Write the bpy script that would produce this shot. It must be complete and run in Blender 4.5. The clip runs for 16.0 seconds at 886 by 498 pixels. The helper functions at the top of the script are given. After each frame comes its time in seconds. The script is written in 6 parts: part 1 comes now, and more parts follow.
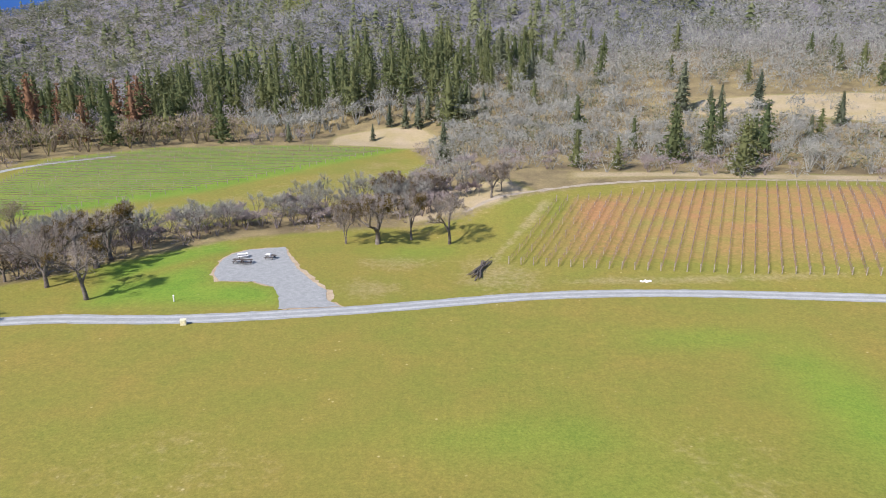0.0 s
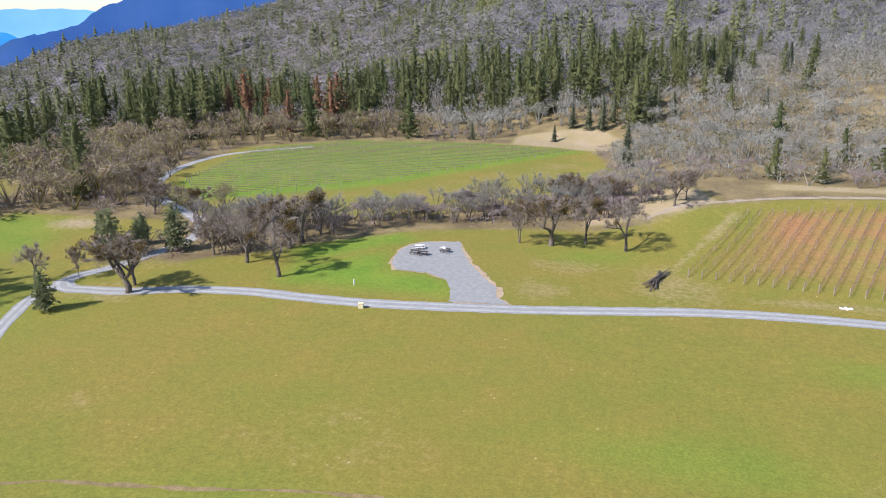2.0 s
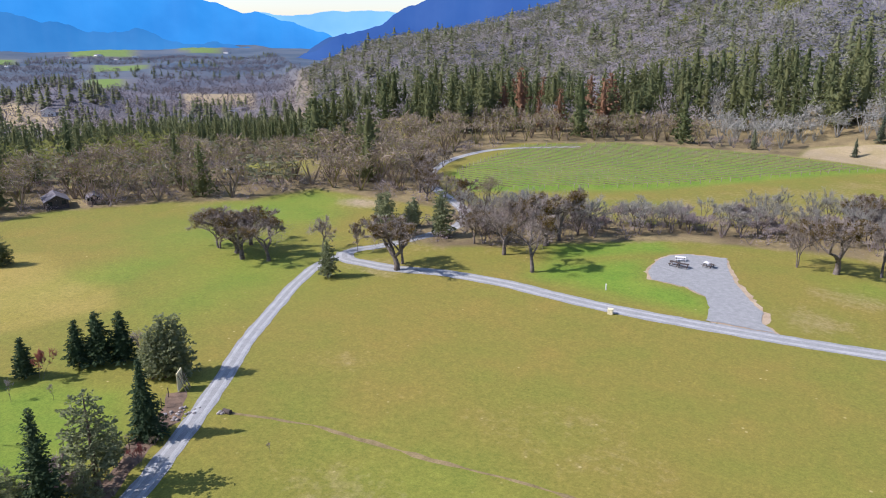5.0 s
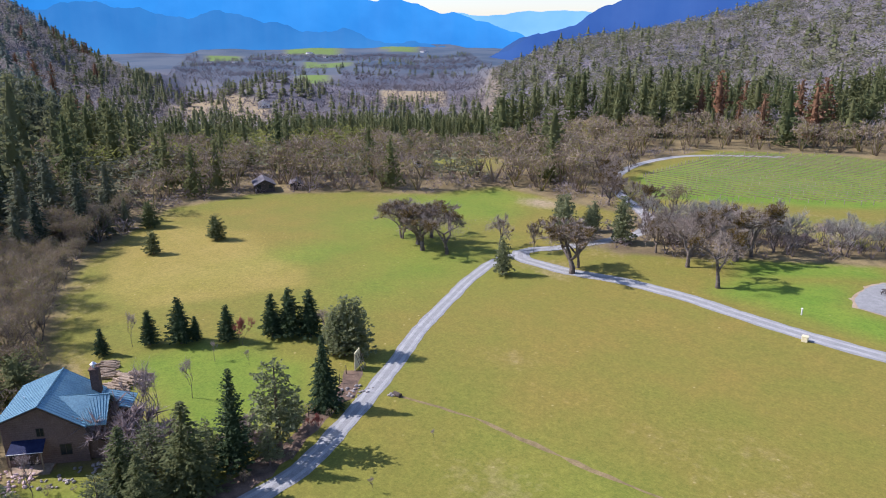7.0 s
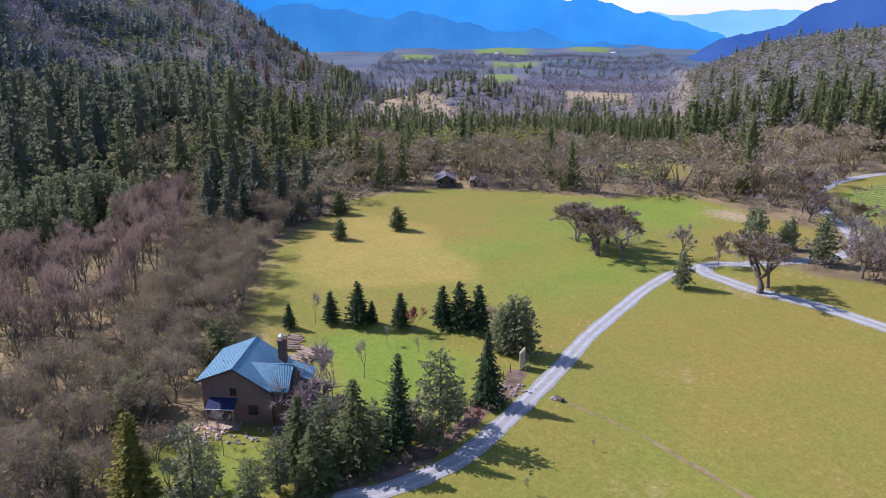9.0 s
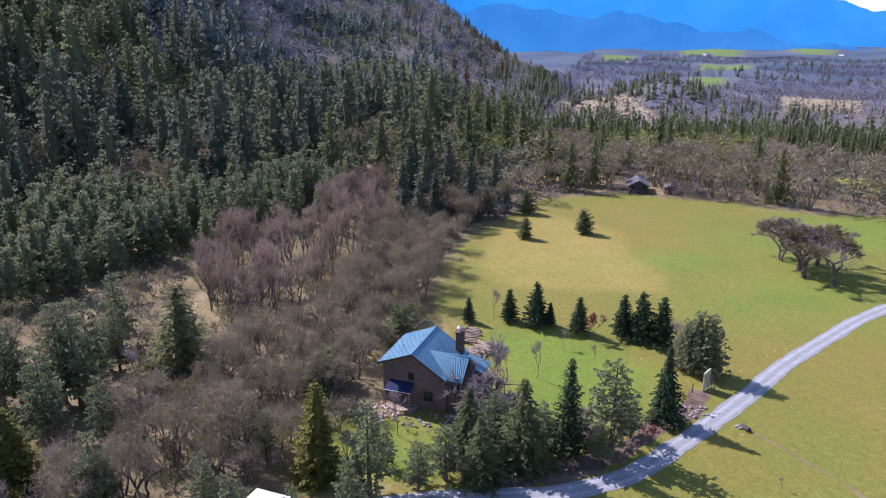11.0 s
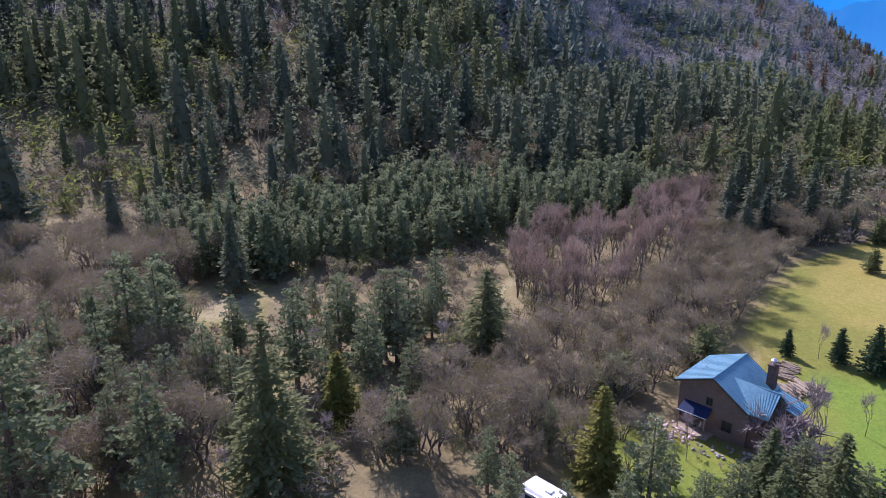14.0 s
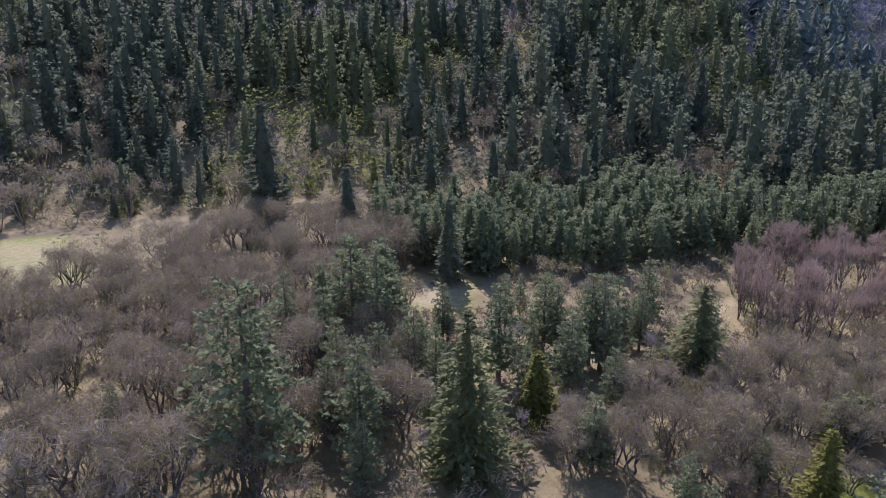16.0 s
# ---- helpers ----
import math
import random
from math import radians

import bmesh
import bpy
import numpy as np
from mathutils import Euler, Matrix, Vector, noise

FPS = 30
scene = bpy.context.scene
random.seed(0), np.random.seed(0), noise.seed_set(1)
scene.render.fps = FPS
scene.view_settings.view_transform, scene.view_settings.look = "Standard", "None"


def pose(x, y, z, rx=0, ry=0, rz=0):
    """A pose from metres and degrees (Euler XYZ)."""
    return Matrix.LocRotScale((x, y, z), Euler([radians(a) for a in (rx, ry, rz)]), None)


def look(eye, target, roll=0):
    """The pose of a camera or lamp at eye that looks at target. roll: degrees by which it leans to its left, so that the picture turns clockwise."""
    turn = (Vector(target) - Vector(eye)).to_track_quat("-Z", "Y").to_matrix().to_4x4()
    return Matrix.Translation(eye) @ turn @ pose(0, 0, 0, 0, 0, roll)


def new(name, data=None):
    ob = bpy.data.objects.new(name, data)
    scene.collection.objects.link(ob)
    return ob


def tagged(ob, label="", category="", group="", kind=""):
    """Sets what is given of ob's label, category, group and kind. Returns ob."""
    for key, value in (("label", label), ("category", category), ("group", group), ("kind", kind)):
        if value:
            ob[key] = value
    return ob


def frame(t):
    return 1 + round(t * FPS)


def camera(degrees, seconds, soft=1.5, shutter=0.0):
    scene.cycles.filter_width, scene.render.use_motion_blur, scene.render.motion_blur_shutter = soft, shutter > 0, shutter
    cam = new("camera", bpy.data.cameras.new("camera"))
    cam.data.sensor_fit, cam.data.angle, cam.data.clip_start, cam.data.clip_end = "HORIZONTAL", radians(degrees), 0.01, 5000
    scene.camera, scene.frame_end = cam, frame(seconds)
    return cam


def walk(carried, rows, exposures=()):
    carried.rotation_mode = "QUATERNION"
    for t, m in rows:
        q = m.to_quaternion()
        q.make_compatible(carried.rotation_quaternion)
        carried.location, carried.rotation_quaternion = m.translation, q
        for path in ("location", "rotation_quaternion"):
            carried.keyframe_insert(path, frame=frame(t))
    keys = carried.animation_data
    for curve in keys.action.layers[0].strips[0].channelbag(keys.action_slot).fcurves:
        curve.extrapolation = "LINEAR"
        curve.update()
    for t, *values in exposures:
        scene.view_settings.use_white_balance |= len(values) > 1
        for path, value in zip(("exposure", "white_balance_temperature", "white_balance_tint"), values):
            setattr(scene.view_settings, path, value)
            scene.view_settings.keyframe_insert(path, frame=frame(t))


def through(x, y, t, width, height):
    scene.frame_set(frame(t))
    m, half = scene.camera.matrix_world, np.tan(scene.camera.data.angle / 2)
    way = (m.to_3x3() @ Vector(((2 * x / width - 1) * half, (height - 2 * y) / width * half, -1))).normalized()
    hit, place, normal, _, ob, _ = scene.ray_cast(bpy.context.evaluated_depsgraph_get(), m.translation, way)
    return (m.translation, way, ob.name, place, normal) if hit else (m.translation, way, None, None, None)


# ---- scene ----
cam = camera(64.12, 16.0, soft=1.0)
# the drone hangs still and turns: seconds, heading in degrees
TURN = [
    (0.0, 0.00),
    (0.5, 3.64),
    (1.0, 7.19),
    (1.5, 10.83),
    (2.0, 14.59),
    (2.5, 17.83),
    (3.0, 21.65),
    (3.5, 25.34),
    (4.0, 28.84),
    (6.5, 47.12),
    (7.0, 50.89),
    (7.5, 54.80),
    (8.0, 58.34),
    (8.5, 61.89),
    (11.0, 81.04),
    (11.5, 85.15),
    (12.0, 89.45),
    (12.5, 93.67),
    (13.0, 98.17),
    (13.5, 102.39),
    (14.0, 106.88),
    (14.5, 111.23),
    (15.0, 115.84),
    (15.5, 120.20),
    (16.0, 124.73),
]
EXPOSURE = [(0.0, 0.5, 5980, 17), (4.0, 0.4, 5860, 21), (8.0, 0.38, 5700, 27), (11.0, 0.47, 5500, 33), (16.0, 0.5, 5380, 32)]
walk(cam, [(t, pose(0, 0, 42.0, 90 - 17.43, 0, rz)) for t, rz in TURN], EXPOSURE)

# ---- light ----
SUN_BEARING, SUN_HEIGHT = 133.0, 42.0
world = bpy.data.worlds.new("sky")
scene.world = world
world.use_nodes = True
wn, wl = world.node_tree.nodes, world.node_tree.links
sky = wn.new("ShaderNodeTexSky")
sky.sky_type, sky.sun_disc = "NISHITA", False
sky.sun_elevation, sky.sun_rotation = radians(SUN_HEIGHT), radians(-SUN_BEARING)
sky.altitude, sky.air_density, sky.dust_density = 400, 1.0, 0.6
wl.new(sky.outputs[0], wn["Background"].inputs[0])
wn["Background"].inputs[1].default_value = 0.13
lamp = bpy.data.lights.new("sun", "SUN")
lamp.energy, lamp.angle, lamp.color = 4.8, radians(0.53), (1.0, 0.935, 0.82)
sun = new("sun", lamp)
sb, sh = radians(SUN_BEARING), radians(SUN_HEIGHT)
sun.matrix_world = look((-math.sin(sb) * math.cos(sh) * 300, math.cos(sb) * math.cos(sh) * 300, math.sin(sh) * 300), (0, 0, 0))

# ---- materials ----
def shader(name, rough=0.8, metal=0.0):
    m = bpy.data.materials.new(name)
    m.use_nodes = True
    n, l = m.node_tree.nodes, m.node_tree.links
    p = n["Principled BSDF"]
    p.inputs["Roughness"].default_value, p.inputs["Metallic"].default_value = rough, metal
    p.inputs["Specular IOR Level"].default_value = 0.25
    return m, n, l, p


def noise_at(n, l, scale, detail=4.0, rough=0.55, src=None):
    t = n.new("ShaderNodeTexNoise")
    t.inputs["Scale"].default_value, t.inputs["Detail"].default_value, t.inputs["Roughness"].default_value = scale, detail, rough
    if src is None:
        g = n.new("ShaderNodeNewGeometry")
        src = g.outputs["Position"]
    l.new(src, t.inputs["Vector"])
    return t.outputs["Fac"]


def ramp(n, l, fac, a, b, lo=0.35, hi=0.65):
    r = n.new("ShaderNodeValToRGB")
    r.color_ramp.elements[0].position, r.color_ramp.elements[1].position = lo, hi
    r.color_ramp.elements[0].color, r.color_ramp.elements[1].color = (*a, 1), (*b, 1)
    l.new(fac, r.inputs[0])
    return r.outputs[0]


def mix(n, l, fac, a, b, mode="MIX"):
    x = n.new("ShaderNodeMix")
    x.data_type, x.blend_type = "RGBA", mode
    for slot, v in ((0, fac), (6, a), (7, b)):
        if isinstance(v, (int, float)):
            x.inputs[slot].default_value = v
        elif isinstance(v, tuple):
            x.inputs[slot].default_value = (*v, 1)
        else:
            l.new(v, x.inputs[slot])
    return x.outputs[2]


def maths(n, l, op, a, b=0.0):
    x = n.new("ShaderNodeMath")
    x.operation = op
    for slot, v in ((0, a), (1, b)):
        if isinstance(v, (int, float)):
            x.inputs[slot].default_value = v
        else:
            l.new(v, x.inputs[slot])
    return x.outputs[0]


def bump(n, l, p, fac, strength, dist):
    b = n.new("ShaderNodeBump")
    b.inputs["Strength"].default_value, b.inputs["Distance"].default_value = strength, dist
    l.new(fac, b.inputs["Height"])
    l.new(b.outputs[0], p.inputs["Normal"])


def plain(name, a, b, scale=3.0, rough=0.8, metal=0.0, relief=0.3, fine=30.0):
    """A surface of two colours mixed by coarse and fine noise, with relief."""
    m, n, l, p = shader(name, rough, metal)
    c = ramp(n, l, noise_at(n, l, scale), a, b)
    f = noise_at(n, l, fine, 3)
    c = mix(n, l, 0.5, c, ramp(n, l, f, (0.7, 0.7, 0.7), (1.25, 1.25, 1.25)), "MULTIPLY")
    l.new(c, p.inputs["Base Color"])
    if relief:
        bump(n, l, p, f, relief, 0.05)
    return m


def foliage(name, a, b, c, through=0.25, rough=0.8, fleck=None):
    """Leaves, needles or twigs: each tree and each spray a little different."""
    m, n, l, p = shader(name, rough)
    p.inputs["Specular IOR Level"].default_value = 0.08
    o = n.new("ShaderNodeObjectInfo")
    g = n.new("ShaderNodeNewGeometry")
    at = n.new("ShaderNodeAttribute")
    at.attribute_name = "tint"
    tree = maths(n, l, "FRACT", maths(n, l, "ADD", o.outputs["Random"], at.outputs["Fac"]))
    col = mix(n, l, tree, a, b)
    col = mix(n, l, maths(n, l, "MULTIPLY", g.outputs["Random Per Island"], 0.6), col, c)
    if fleck:
        col = mix(n, l, maths(n, l, "GREATER_THAN", maths(n, l, "FRACT", maths(n, l, "MULTIPLY", g.outputs["Random Per Island"], 13.0)), 0.8), col, fleck)
    l.new(col, p.inputs["Base Color"])
    if through:
        t = n.new("ShaderNodeBsdfTranslucent")
        l.new(col, t.inputs["Color"])
        s = n.new("ShaderNodeMixShader")
        s.inputs[0].default_value = through
        l.new(p.outputs[0], s.inputs[1])
        l.new(t.outputs[0], s.inputs[2])
        l.new(s.outputs[0], n["Material Output"].inputs["Surface"])
    return m


def land():
    """The land: grass, dry grass, woodland litter and red vineyard soil by the cover laid on the mesh."""
    m, n, l, p = shader("land", 0.95)
    at = n.new("ShaderNodeAttribute")
    at.attribute_name = "cover"
    sep = n.new("ShaderNodeSeparateColor")
    l.new(at.outputs["Color"], sep.inputs[0])
    at2 = n.new("ShaderNodeAttribute")
    at2.attribute_name = "lush"
    big, mid, small, tiny = (noise_at(n, l, s, d, r) for s, d, r in ((0.018, 5, 0.6), (0.11, 5, 0.6), (0.9, 5, 0.65), (7.0, 3, 0.6)))
    grass = ramp(n, l, big, GRASS_A, GRASS_B, 0.38, 0.62)
    grass = mix(n, l, 0.55, grass, ramp(n, l, mid, GRASS_A, GRASS_C, 0.35, 0.7))
    lush = ramp(n, l, mid, (0.115, 0.23, 0.020), (0.19, 0.27, 0.030), 0.3, 0.7)
    grass = mix(n, l, at2.outputs["Fac"], grass, lush)
    at5 = n.new("ShaderNodeAttribute")
    at5.attribute_name = "gold"
    gold = ramp(n, l, mid, (0.39, 0.285, 0.08), (0.29, 0.245, 0.05), 0.38, 0.66)
    grass = mix(n, l, at5.outputs["Fac"], grass, gold)
    dry = ramp(n, l, mid, (0.38, 0.30, 0.20), (0.33, 0.265, 0.14), 0.35, 0.65)
    litter = ramp(n, l, mid, (0.145, 0.11, 0.062), (0.275, 0.215, 0.105), 0.35, 0.65)
    red = ramp(n, l, mid, (0.34, 0.178, 0.08), (0.25, 0.205, 0.055), 0.38, 0.66)

    def over(base, chan, top, soft=0.22):
        k = maths(n, l, "ADD", chan, maths(n, l, "MULTIPLY", maths(n, l, "SUBTRACT", maths(n, l, "ADD", maths(n, l, "MULTIPLY", small, 0.5), maths(n, l, "MULTIPLY", mid, 0.5)), 0.5), 1.1))
        return mix(n, l, ramp(n, l, k, (0, 0, 0), (1, 1, 1), 0.5 - soft, 0.5 + soft), base, top)
    c = over(grass, sep.outputs[0], dry)
    c = over(c, sep.outputs[2], red)
    c = over(c, sep.outputs[1], litter)
    c = mix(n, l, 0.6, c, ramp(n, l, small, (0.8, 0.82, 0.78), (1.16, 1.15, 1.12), 0.3, 0.7), "MULTIPLY")
    clod = noise_at(n, l, 2.6, 4, 0.7)
    c = mix(n, l, 0.5, c, ramp(n, l, clod, (0.55, 0.62, 0.5), (1.42, 1.34, 1.35), 0.3, 0.7), "MULTIPLY")
    c = mix(n, l, 0.5, c, ramp(n, l, tiny, (0.72, 0.72, 0.7), (1.25, 1.25, 1.2), 0.3, 0.7), "MULTIPLY")
    # far fields and hill floors: bare soil colour with distance haze painted in
    at3 = n.new("ShaderNodeAttribute")
    at3.attribute_name = "fallow_haze"
    hazed_soil = ramp(n, l, noise_at(n, l, 0.006, 3), (0.105, 0.105, 0.125), (0.17, 0.155, 0.16), 0.4, 0.6)
    c = mix(n, l, at3.outputs["Fac"], c, hazed_soil)
    # blue distance haze painted over the land, growing with radius
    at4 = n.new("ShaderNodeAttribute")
    at4.attribute_name = "land_haze"
    haze_tint = ramp(n, l, noise_at(n, l, 0.004, 4), (0.055, 0.085, 0.12), (0.10, 0.125, 0.15), 0.4, 0.6)
    c = mix(n, l, at4.outputs["Fac"], c, haze_tint)
    # scattered pale tufts and bare spots
    v = n.new("ShaderNodeTexVoronoi")
    v.inputs["Scale"].default_value = 0.55
    g = n.new("ShaderNodeNewGeometry")
    l.new(g.outputs["Position"], v.inputs["Vector"])
    spot = maths(n, l, "MULTIPLY", ramp(n, l, v.outputs["Distance"], (1, 1, 1), (0, 0, 0), 0.03, 0.12), ramp(n, l, mid, (0, 0, 0), (1, 1, 1), 0.52, 0.62))
    c = mix(n, l, maths(n, l, "MULTIPLY", spot, 0.8), c, (0.52, 0.42, 0.20))
    l.new(c, p.inputs["Base Color"])
    bump(n, l, p, tiny, 0.35, 0.08)
    return m


GRASS_A, GRASS_B, GRASS_C = (0.212, 0.191, 0.036), (0.150, 0.195, 0.026), (0.285, 0.192, 0.047)
M_LAND = land()
M_BARK = plain("bark", (0.11, 0.08, 0.06), (0.20, 0.15, 0.12), 2.0, 0.9, 0, 0.6, 12)
M_OAKBARK = plain("oak_bark", (0.10, 0.08, 0.065), (0.21, 0.18, 0.15), 2.0, 0.9, 0, 0.6, 12)
M_FIR = foliage("fir_needles", (0.095, 0.125, 0.055), (0.19, 0.20, 0.085), (0.24, 0.25, 0.105), 0.42)
M_PINE = foliage("pine_needles", (0.12, 0.15, 0.075), (0.215, 0.24, 0.12), (0.36, 0.37, 0.20), 0.38)
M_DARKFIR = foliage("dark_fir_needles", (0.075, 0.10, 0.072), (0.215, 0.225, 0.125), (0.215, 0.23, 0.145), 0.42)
M_CYPRESS = foliage("cypress_needles", (0.036, 0.062, 0.030), (0.05, 0.08, 0.036), (0.075, 0.105, 0.046), 0.12)
M_OLIVE = foliage("olive_leaves", (0.135, 0.145, 0.09), (0.20, 0.20, 0.12), (0.235, 0.235, 0.13), 0.3)
M_GOLDFIR = foliage("golden_needles", (0.15, 0.15, 0.03), (0.20, 0.19, 0.04), (0.24, 0.22, 0.06))
M_REDFIR = foliage("dead_needles", (0.22, 0.11, 0.06), (0.26, 0.16, 0.09), (0.20, 0.12, 0.07), 0.1)
M_TWIG = foliage("oak_twigs", (0.165, 0.12, 0.08), (0.28, 0.215, 0.15), (0.50, 0.43, 0.33), 0.25, 0.8, (0.28, 0.26, 0.075))
M_OAKTWIG = foliage("field_oak_twigs", (0.22, 0.175, 0.14), (0.31, 0.26, 0.215), (0.42, 0.37, 0.32), 0.2)
M_LICHEN = foliage("lichen_twigs", (0.25, 0.24, 0.205), (0.36, 0.35, 0.305), (0.42, 0.41, 0.35), 0.25)
M_ALDER = foliage("alder_twigs", (0.32, 0.22, 0.165), (0.40, 0.29, 0.22), (0.45, 0.355, 0.275), 0.28)
M_SHRUB = foliage("shrub_twigs", (0.27, 0.21, 0.205), (0.33, 0.28, 0.255), (0.40, 0.345, 0.32), 0.25)
M_REDTWIG = foliage("red_twigs", (0.34, 0.11, 0.09), (0.36, 0.15, 0.12), (0.42, 0.2, 0.16), 0.15)
M_BUD = foliage("budding_leaves", (0.22, 0.24, 0.06), (0.30, 0.30, 0.085), (0.18, 0.20, 0.06), 0.4)
M_MISTLE = foliage("mistletoe", (0.13, 0.085, 0.02), (0.17, 0.115, 0.03), (0.09, 0.07, 0.02), 0.15)
M_GRAVEL = plain("gravel", (0.265, 0.27, 0.255), (0.325, 0.325, 0.31), 1.3, 0.95, 0, 0.5, 9)
M_TRACK = plain("gravel_track", (0.33, 0.335, 0.32), (0.42, 0.42, 0.40), 0.5, 0.95, 0, 0.4, 9)
M_EARTH = plain("bare_earth", (0.36, 0.27, 0.17), (0.46, 0.36, 0.24), 0.6, 0.95, 0, 0.6, 5)
M_WALL = plain("brown_siding", (0.20, 0.135, 0.105), (0.25, 0.175, 0.14), 0.7, 0.85, 0, 0.3, 8)
M_ROOF = plain("blue_metal", (0.17, 0.31, 0.38), (0.22, 0.38, 0.44), 0.6, 0.36, 0.3, 0.0, 6)
M_TRIM = plain("dark_trim", (0.08, 0.06, 0.05), (0.12, 0.09, 0.07), 2, 0.7, 0, 0.2, 10)
M_GLASS = plain("window_glass", (0.02, 0.025, 0.03), (0.03, 0.035, 0.04), 1, 0.08, 0, 0.0, 5)
M_BLUE = plain("navy_canvas", (0.015, 0.022, 0.065), (0.025, 0.035, 0.09), 1.5, 0.8, 0, 0.2, 10)
M_STONE = plain("stone", (0.24, 0.21, 0.19), (0.42, 0.38, 0.34), 1.4, 0.9, 0, 0.6, 6)
M_BRICK = plain("chimney_brick", (0.10, 0.06, 0.05), (0.15, 0.09, 0.07), 2, 0.9, 0, 0.5, 8)
M_STEEL = plain("bright_steel", (0.7, 0.7, 0.7), (0.8, 0.8, 0.8), 2, 0.3, 0.8, 0.0, 8)
M_WOOD = plain("weathered_wood", (0.28, 0.21, 0.14), (0.42, 0.33, 0.23), 2.5, 0.85, 0, 0.4, 14)
M_DARKWOOD = plain("dark_wood", (0.06, 0.05, 0.045), (0.11, 0.085, 0.07), 2.5, 0.8, 0, 0.4, 14)
M_WHITE = plain("white_paint", (0.72, 0.70, 0.68), (0.82, 0.80, 0.78), 1.5, 0.6, 0, 0.1, 8)
M_YELLOW = plain("yellow_paint", (0.70, 0.62, 0.36), (0.76, 0.70, 0.46), 1.5, 0.7, 0, 0.1, 8)
M_PINK = plain("pink_gravel", (0.62, 0.44, 0.40), (0.70, 0.54, 0.50), 1.5, 0.9, 0, 0.3, 8)
M_VINE = foliage("vine_canes", (0.19, 0.11, 0.085), (0.27, 0.175, 0.14), (0.33, 0.24, 0.19), 0.0, 0.8)
M_GREYROOF = plain("grey_shingles", (0.13, 0.12, 0.13), (0.2, 0.19, 0.2), 1.2, 0.9, 0, 0.4, 7)
M_POST = plain("post_wood", (0.26, 0.21, 0.17), (0.40, 0.34, 0.28), 2.5, 0.85, 0, 0.3, 14)
M_WIRE = plain("wire", (0.13, 0.12, 0.11), (0.18, 0.17, 0.16), 2, 0.9, 0.0, 0.0, 10)
M_FURROW = plain("furrow_earth", (0.19, 0.145, 0.065), (0.28, 0.21, 0.10), 0.8, 0.95, 0, 0.6, 5)
M_LANE = plain("lane_earth", (0.30, 0.25, 0.18), (0.38, 0.32, 0.24), 0.6, 0.95, 0, 0.6, 5)
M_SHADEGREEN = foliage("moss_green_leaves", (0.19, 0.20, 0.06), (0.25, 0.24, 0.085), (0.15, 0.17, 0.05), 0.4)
# far hill firs: distance haze put into a pale bluish needle colour
M_HAZEFIR = foliage("hazed_fir_needles", (0.14, 0.18, 0.15), (0.22, 0.255, 0.20), (0.25, 0.29, 0.23), 0.5)
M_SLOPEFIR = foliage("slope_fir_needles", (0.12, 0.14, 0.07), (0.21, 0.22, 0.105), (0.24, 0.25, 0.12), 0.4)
# slope oaks: lighter than near twigs, the haze is in the colour
M_HAZETWIG = foliage("hazed_hill_twigs", (0.32, 0.28, 0.265), (0.40, 0.355, 0.33), (0.43, 0.39, 0.35), 0.35)
# valley floor trees: purple-grey of the distance painted into the twigs
M_HAZEVALLEY = foliage("hazed_valley_twigs", (0.15, 0.135, 0.155), (0.21, 0.18, 0.19), (0.19, 0.17, 0.16), 0.1)
M_LITTERBROWN = plain("mulch", (0.12, 0.085, 0.06), (0.22, 0.15, 0.10), 0.8, 0.95, 0, 0.7, 6)

# ---- the land ----
# hills round the valley: bearing, foot of the slope, crest distance, crest elevation in degrees
HILLS = np.array([
    (-60, 215, 800, 5.0), (-20, 225, 800, 6.0), (5, 270, 800, 6.0), (20, 330, 850, 4.0),
    (28, 400, 900, 1.2), (33, 420, 900, 0.2), (38, 440, 900, -0.9), (42, 480, 900, -1.6),
    (47, 600, 950, -3.6), (50, 3000, 4000, -1.2), (69, 3000, 4000, -1.2), (71.5, 800, 1250, -3.6),
    (74, 640, 1180, -3.0), (78, 540, 1120, -1.0), (81, 520, 1120, 1.2), (86, 520, 1150, 4.0),
    (91, 480, 1120, 6.5), (96, 360, 1000, 8.5), (101, 270, 820, 9.0), (107, 215, 700, 9.5),
    (113, 195, 640, 9.5), (125, 190, 640, 9.5), (160, 190, 640, 9.5)], float)
EYE = 42.0


def smooth(e0, e1, v):
    k = np.clip((v - e0) / (e1 - e0), 0.0, 1.0)
    return k * k * (3 - 2 * k)


